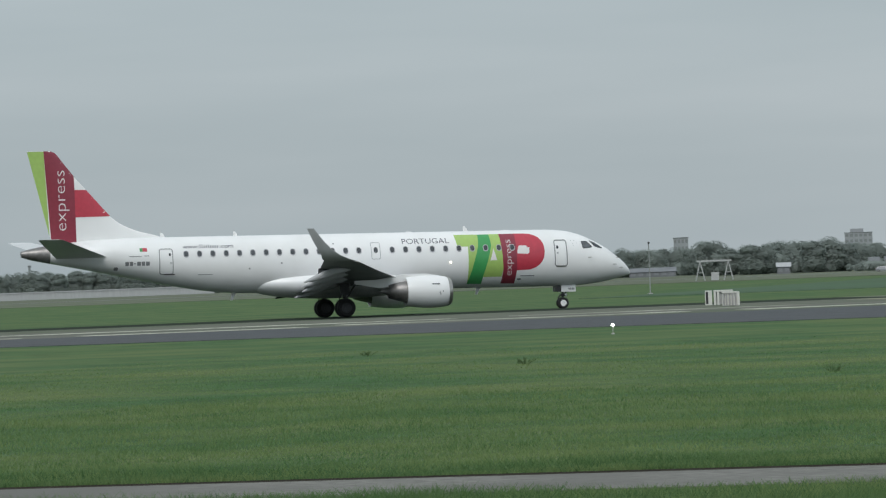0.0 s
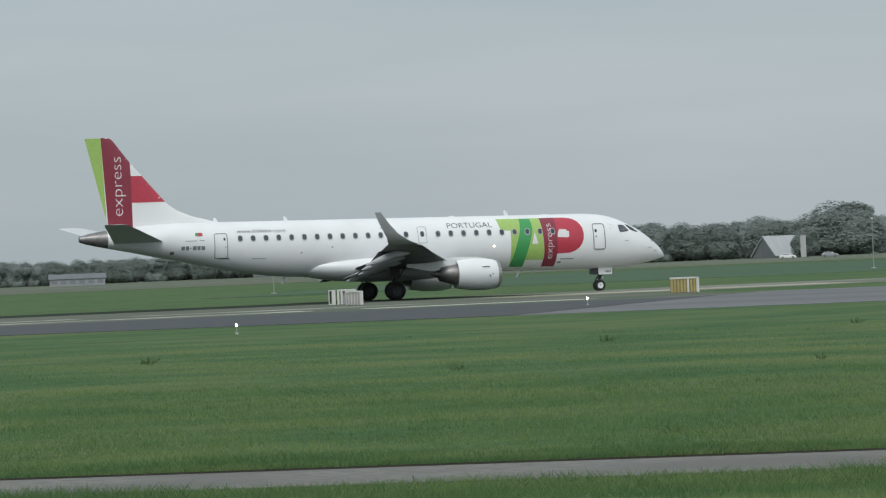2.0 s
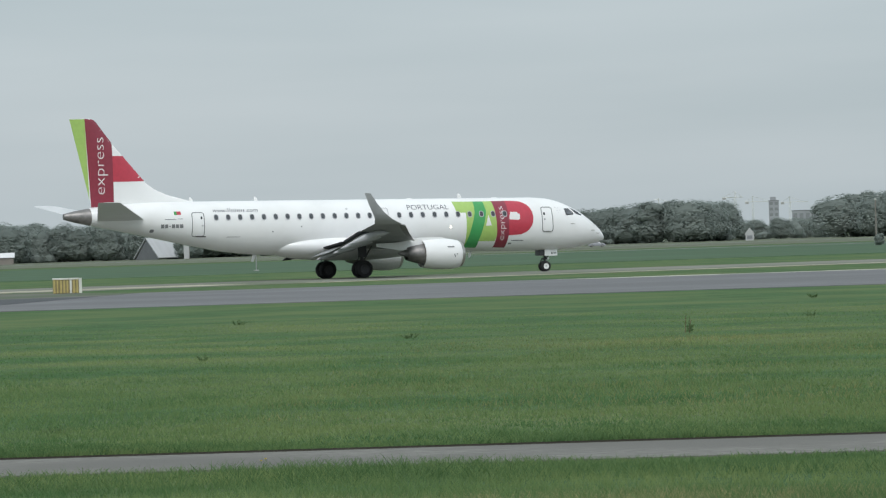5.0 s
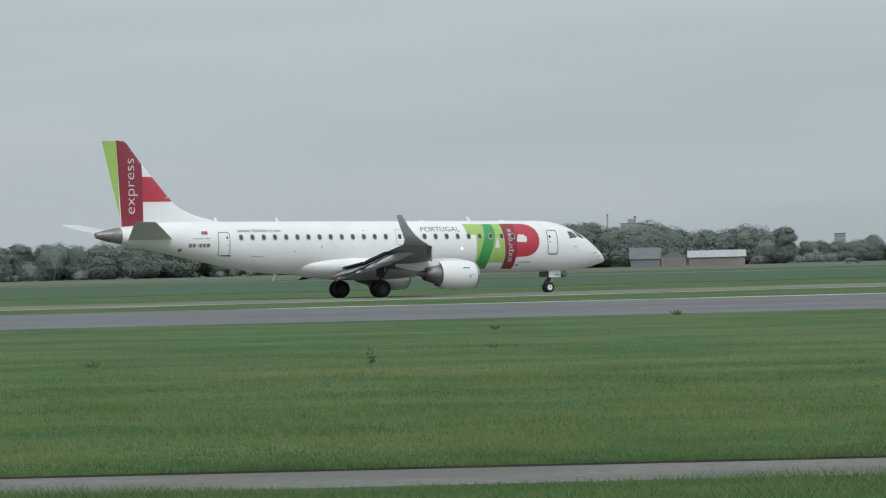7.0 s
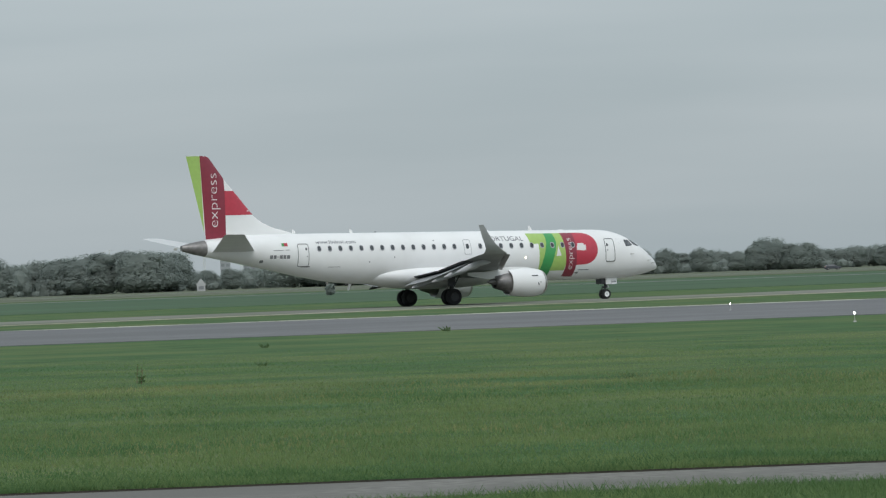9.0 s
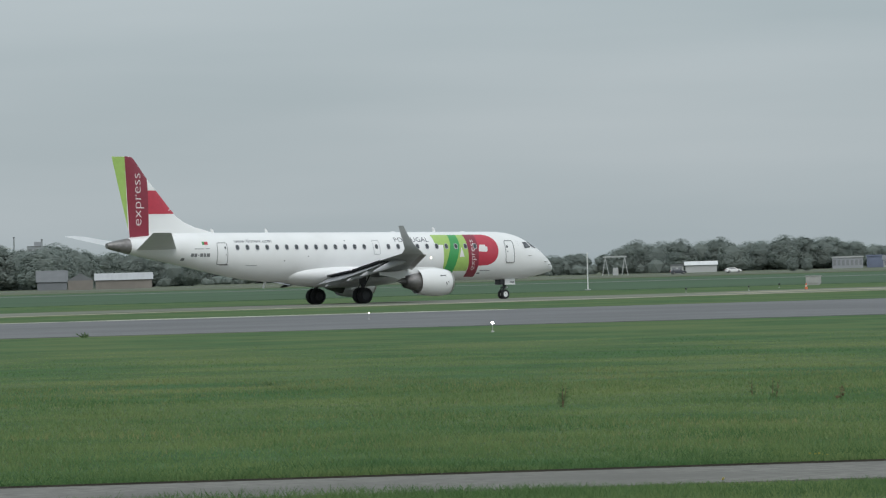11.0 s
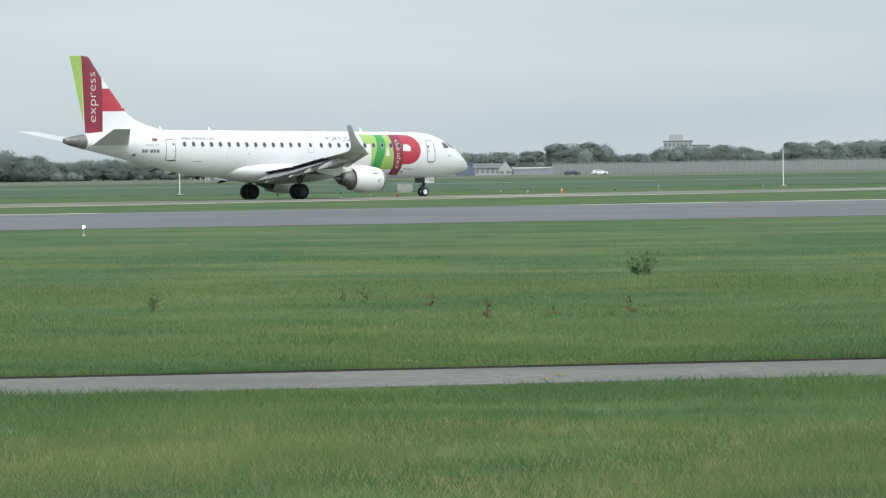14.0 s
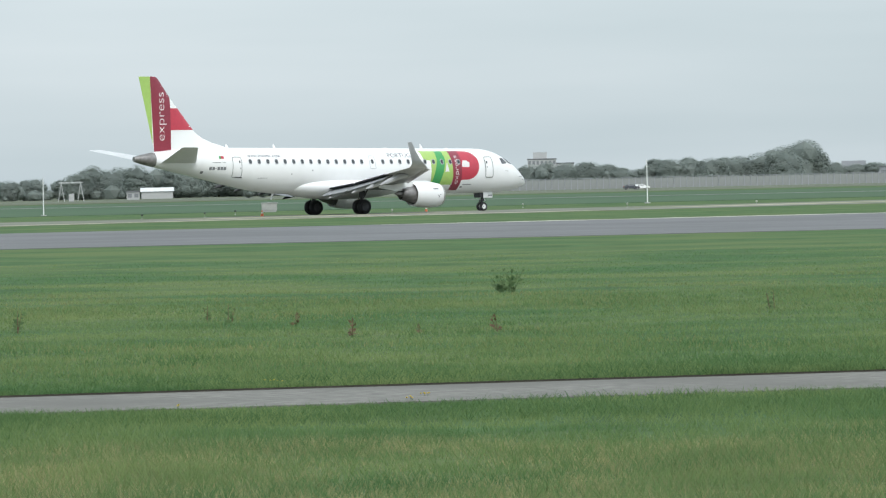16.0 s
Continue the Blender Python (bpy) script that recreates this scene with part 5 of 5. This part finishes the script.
ob = holder("hangar", "grey steep-roofed hangar with a dark end wall", "hangar", at=pose(p.x, p.y, 0, 0, 0, -22.2 + 30))
bm = bmesh.new()
for s in (-1, 1):   # two roof slopes down to low eaves
    loft(bm, [[(x, s * 6.2, 0.5), (x, s * 0.1, 5.4), (x, 0, 5.15), (x, s * 6.0, 0.3)] for x in (-4.4, 4.9)])
part("roof", bm, SHEET_GREY, ob, "pale sheet roof")
part("end_wall", loft(bmesh.new(), [[(x, -5.8, 0), (x, 0, 5.0), (x, 5.8, 0)] for x in (-4.1, -3.9)]), SHEET_DARK, ob, "dark end wall")
part("rear_wall", loft(bmesh.new(), [[(x, -5.8, 0), (x, 0, 5.0), (x, 5.8, 0)] for x in (4.5, 4.7)]), HAZED_GREY, ob)
building("shed", 20.25, 20.6, 1240, 1.7, 7, RENDER_BROWN, 0, 0, "low shed with white sheet roof", "shed", "gable", 1.1, roof_mat=SHEET_WHITE)
building("cottage", 19.1, 19.2, 1290, 2.4, 6, RENDER_PALE, 1, 2, "pale cottage with grey roof", "house", "gable", 0.9, roof_mat=SHEET_DARK)
building("cottage", 19.27, 19.38, 1290, 2.4, 6, RENDER_PALE, 1, 2, "pale cottage with grey gable roof", "house", "gable", 1.0, roof_mat=SHEET_DARK)
building("cottage", 19.44, 19.56, 1290, 2.0, 6, RENDER_PALE, 1, 2, "white cottage with red tiled roof", "house", "gable", 1.6, roof_mat=TILE_RED)
building("cottage", 18.1, 18.24, 1290, 1.8, 6, RENDER_DARK, 1, 2, "dark cottage with pale roof among the trees", "house", "gable", 1.0, roof_mat=SHEET_GREY)
building("gabled_house", 28.53, 28.62, 1300, 1.6, 5, RENDER_PALE, 1, 1, "small white gabled house at the wood's edge", "house", "end", 1.6, roof_mat=RENDER_PALE)
building("barn", 31.35, 31.96, 1180, 2.1, 12, RENDER_BROWN, 0, 0, "long barn with pale grey sheet roof", "barn", "gable", 1.5, roof_mat=SHEET_GREY)
building("barn", 31.05, 31.32, 1180, 2.2, 10, RENDER_BROWN, 0, 0, "brown barn with its gable turned outward", "barn", "end", 1.5, roof_mat=SHEET_DARK)
building("farm_shed", 30.72, 31.04, 1230, 2.0, 10, RENDER_DARK, 0, 0, "dark farm shed with steep roof", "barn", "gable", 2.6, roof_mat=SHEET_DARK)
building("white_hall", 37.74, 38.08, 1300, 1.9, 10, RENDER_PALE, 0, 0, "long low white hall before the woods", "hall", "gable", 0.9, roof_mat=SHEET_WHITE)
building("white_hall_annex", 37.58, 37.72, 1255, 1.8, 6, RENDER_PALE, 1, 2, "small pale annex of the hall", "hall")
building("low_depot", 39.33, 39.66, 1330, 2.7, 10, HAZED_GREY, 1, 7, "long grey depot with flat pale roof", "depot", roof_mat=RENDER_PALE)
building("blue_hall", 39.7, 39.88, 1340, 2.9, 10, BLUE, 0, 0, "blue clad hall beside the depot", "hall", roof_mat=BLUE)
building("farmhouse", 39.88, 40.16, 1330, 1.9, 8, RENDER_PALE, 1, 5, "white farmhouse with dark roof", "house", "gable", 1.2, roof_mat=SHEET_DARK)
building("gabled_house", 40.14, 40.28, 1320, 1.3, 8, RENDER_PALE, 1, 2, "white gabled house beside the farm", "house", "end", 2.2, roof_mat=RENDER_PALE)
building("low_store", 40.3, 40.75, 1330, 1.6, 10, HAZED_GREY, 0, 0, "low pale store behind the fence", "shed", roof_mat=SHEET_WHITE)
building("office_building", 41.93, 42.24, 1900, 10.2, 14, RENDER_PALE, 4, 7, "white office building with dark window bands", penthouse=0.3)
building("office_wing", 42.24, 42.43, 1905, 8.6, 14, RENDER_PALE, 3, 5, "lower white office wing")
building("industrial_hall", 45.08, 45.9, 1900, 4.8, 20, HAZED_GREY, 1, 10, "long grey industrial hall", "hall", penthouse=0.2)
building("greenhouse", 9.4, 12.0, 1600, 2.1, 8, SHEET_GREY, 0, 0, "long low grey greenhouse beyond the field", "greenhouse", roof_mat=SHEET_GREY)
building("row_house", 14.3, 14.9, 1450, 2.0, 8, HAZED_GREY, 1, 6, "row of low grey houses with dark roofs", "house", "gable", 1.3, roof_mat=SHEET_DARK)
building("row_house", 16.5, 17.0, 1560, 1.6, 8, RENDER_DARK, 1, 6, "row of low dark houses before the trees", "house", "gable", 1.2, roof_mat=RENDER_DARK)
building("silo", 22.44, 22.5, 1255, 5.4, 2, RENDER_PALE, 0, 0, "slim pale silo beside the hangar", "silo")
# chimney stacks and masts
for az, d, h, r in ((10.01, 2400, 14.6, 0.8), (30.48, 2700, 25.0, 0.5), (30.78, 2750, 24.0, 0.6), (40.05, 2000, 7.5, 0.3)):
    q = spot(az, d)
    ob = holder("chimney", "slender grey chimney stack in the distance", "chimney", at=pose(q.x, q.y, 0))
    part("stack", rod(bmesh.new(), (0, 0, 0), (0, 0, h), r, r * 0.7, 10), HAZED_GREY, ob, smooth=True)
    part("crown_ring", rod(bmesh.new(), (0, 0, h - 0.6), (0, 0, h), r * 0.95, seg=10), SHEET_DARK, ob)


def tower_crane(az, d, h, left, right):
    q = spot(az, d)
    ob = holder("tower_crane", "hazy thin tower crane on the skyline", "crane", "cranes on the skyline", pose(q.x, q.y, 0, 0, 0, -az))
    bm = bmesh.new()
    for x in (-0.6, 0.6):
        rod(bm, (x, 0, 0), (x, 0, h), 0.1, seg=4)
    for k in range(int(h / 1.5)):
        rod(bm, (-0.6 if k % 2 else 0.6, 0, k * 1.5), (0.6 if k % 2 else -0.6, 0, k * 1.5 + 1.5), 0.09, seg=4)
    part("mast", bm, SIGN_WHITE, ob)
    bm = bmesh.new()
    rod(bm, (-left, 0, h), (right, 0, h), 0.16, seg=4)
    rod(bm, (0, 0, h + 3.5), (right * 0.8, 0, h + 0.1), 0.07, seg=4)
    rod(bm, (0, 0, h + 3.5), (-left, 0, h + 0.1), 0.07, seg=4)
    rod(bm, (0, 0, h), (0, 0, h + 3.6), 0.2, seg=4)
    part("jib", bm, SIGN_WHITE, ob)
    part("counterweight", box(bmesh.new(), -left, -0.6, h - 1.4, -left + 2.2, 0.6, h), SIGN_GREY, ob)


for az, d, h, a, b in ((28.43, 3300, 24, 8, 5), (28.62, 3500, 22, 5, 14), (29.02, 3500, 21, 6, 12), (13.15, 3000, 25, 5, 9), (29.9, 3600, 24, 6, 14), (30.3, 3600, 25, 5, 12), (27.6, 3500, 22.5, 10, 12)):
    tower_crane(az, d, h, a, b)


# ---- noise barrier ----
BARRIER = mat("barrier_panel", (0.26, 0.275, 0.27), 0.6, vary=0.1, scale=0.3)
fa, fb = spot(40.72, 1310), spot(47.5, 1330)
fd = fb - fa
n = 98
ob = holder("noise_barrier", "long pale noise barrier of posts and clouded panels", "barrier", at=Matrix.Translation(fa) @ Matrix.Rotation(math.atan2(fd.y, fd.x), 4, "Z"))
step = fd.length / n
post = mesh_of(box(bmesh.new(), -0.1, -0.16, 0, 0.1, 0.05, 2.75), "post", HAZED_GREY)
panel = mesh_of(box(bmesh.new(), 0.13, -0.03, 0.1, step - 0.13, 0.03, 2.55), "panel", BARRIER)
for k in range(n):
    for me, nm in ((post, "post"), (panel, "panel")):
        c = new(nm, me)
        c.parent = ob
        c.location = (k * step, 0, 0)
part("coping", box(bmesh.new(), 0, -0.12, 2.75, fd.length, 0.08, 2.85), HAZED_GREY, ob)


# ---- cars on the far road ----
CAR_GREY = mat("silver_car_paint", (0.30, 0.31, 0.33), 0.3, 0.4, vary=0.05)
CAR_WHITE = mat("white_car_paint", (0.75, 0.75, 0.74), 0.3, vary=0.03)
CAR_DARK = mat("dark_car_paint", (0.05, 0.055, 0.065), 0.3, vary=0.1)


def car(paint, label, at, big=1.0):
    """A hatchback: lower body, glasshouse, windows, wheels with rims, lamps."""
    ob = holder("car", label, "car", "cars on the far road", at @ Matrix.Scale(0.82, 4))
    sec = [(-2.1, 0.35, 0.75), (-2.05, 0.3, 0.95), (-1.4, 0.28, 1.0), (0.6, 0.28, 0.98), (1.7, 0.28, 0.85), (2.05, 0.32, 0.7), (2.12, 0.38, 0.6)]
    part("body", loft(bmesh.new(), [[(x, y, z) for y, z in ((-0.85, lo), (-0.88, (lo + hi) / 2), (-0.8, hi * big), (0.8, hi * big), (0.88, (lo + hi) / 2), (0.85, lo))] for x, lo, hi in sec]), paint, ob, smooth=True)
    part("roof", loft(bmesh.new(), [[(x, -w, z0), (x + t, -w * 0.86, z1), (x + t, w * 0.86, z1), (x, w, z0)] for x, t, w, z0, z1 in ((-1.75, 0.25, 0.78, 0.95 * big, 1.3 * big), (0.2, 0.0, 0.78, 0.97 * big, 1.34 * big), (0.95, -0.5, 0.78, 0.97 * big, 1.28 * big))]), paint, ob, smooth=True)
    for y in (-0.8, 0.8):
        bm = bmesh.new()
        box(bm, -1.4, y - 0.02, 1.0 * big, 0.4, y + 0.02, 1.22 * big, 0.01)
        part("side_glass", bm, HAZED_PANE, ob)
        for x in (-1.3, 1.3):
            t = part("wheel", rod(bmesh.new(), (x, y - 0.1, 0.31), (x, y + 0.1, 0.31), 0.31, seg=16), RUBBER, ob)
            part("rim", rod(bmesh.new(), (x, y - 0.11, 0.31), (x, y + 0.11, 0.31), 0.18, seg=12), METAL, t)
    for y in (-0.6, 0.6):
        part("headlight", box(bmesh.new(), 2.02, y - 0.14, 0.6, 2.12, y + 0.14, 0.72, 0.02), SIGN_WHITE, ob)
        part("tail_light", box(bmesh.new(), -2.14, y - 0.14, 0.75, -2.05, y + 0.14, 0.9, 0.02), ORANGE, ob)
    return ob


def on_road(az, side=0.0):
    """Where a bearing meets the far road."""
    a = radians(az)
    w = Vector((math.sin(a), math.cos(a), 0))
    o = ra + rn * side
    k = (o.x * rd.y - o.y * rd.x) / (w.x * rd.y - w.y * rd.x)
    return w * k


ROAD_TURN = math.degrees(math.atan2(rd.y, rd.x))
MOVING = []
# bearings at two times give each car's steady run
for paint, label, t0, a0, t1, a1, side in ((CAR_WHITE, "white hatchback driving on the far road", 1.5, 21.65, 3.5, 24.24, -3), (CAR_GREY, "silver car driving on the far road", 2.5, 23.45, 3.5, 24.84, -3),
                                           (CAR_DARK, "dark car driving on the far road", 14.5, 41.47, 16.0, 43.05, -3), (CAR_WHITE, "white car driving behind a dark car", 14.5, 41.72, 16.0, 43.16, 3)):
    p0, p1 = on_road(a0, side), on_road(a1, side)
    v = (p1 - p0) / (t1 - t0)
    ob = car(paint, label, pose(p0.x, p0.y, 0.08, 0, 0, ROAD_TURN))
    MOVING.append((ob, p0 - v * t0, v))
# parked cars take grey paint to look faint, as through haze
for paint, label, az, side in ((CAR_GREY, "silver car parked by the far road", 19.25, 12), (CAR_GREY, "silver car parked by the far road", 19.62, 12)):
    p = on_road(az, side)
    car(paint, label, pose(p.x, p.y, 0.08 if abs(side) < 9 else 0.04, 0, 0, ROAD_TURN))


# ---- what moves ----
ROLL = [
        (0, 74.24, 314.25, -1.03), (0.5, 80.83, 314.14, -0.91), (1, 87.75, 314.03, -0.83), (1.5, 94.41, 313.93, -0.86),
        (2, 101.25, 313.82, -1.03), (2.5, 107.76, 313.69, -1.28), (3, 114.52, 313.54, -1.22), (3.5, 121.00, 313.41, -1.16),
        (4, 127.62, 313.27, -1.16), (4.5, 134.02, 313.15, -1.09), (5, 140.47, 313.03, -1.10), (5.2, 143.01, 312.98, -1.08),
        (7.3, 168.19, 312.58, -0.74), (7.5, 170.55, 312.55, -0.57), (8, 176.51, 312.50, -0.47), (8.2, 178.88, 312.48, -0.32),
        (10.3, 202.48, 312.35, -0.32), (11, 210.48, 312.31, -0.30), (12, 221.22, 312.27, -0.14), (12.5, 226.30, 312.26, 0.03),
        (13.5, 236.50, 312.28, 0.25), (14.5, 246.20, 312.31, 0.01), (16, 260.56, 312.08, -1.81),
]


def motions():
    walk(jet, [(t, pose(x, y, 0.02, 0, 0, h)) for t, x, y, h in ROLL])
    start = ROLL[0][1]
    for wheels, r in ((MAIN_WHEELS, 0.57), (NOSE_WHEELS, 0.345)):
        step = 1 / FPS
        n = 16 * FPS
        ts, xs = [q[0] for q in ROLL], [q[1] for q in ROLL]
        for w in wheels:
            home = w.location.copy()
            rows = []
            for k in range(n + 1):
                t = k * step
                turn = (float(np.interp(t, ts, xs)) - start) / r
                rows.append((t, Matrix.Translation(home) @ Matrix.Rotation(turn, 4, "Y")))
            walk(w, rows)
    for ob, p0, v in MOVING:
        walk(ob, [(t, pose(p0.x + v.x * t, p0.y + v.y * t, 0.08, 0, 0, ROAD_TURN)) for t in (0, 8, 16)])


motions()
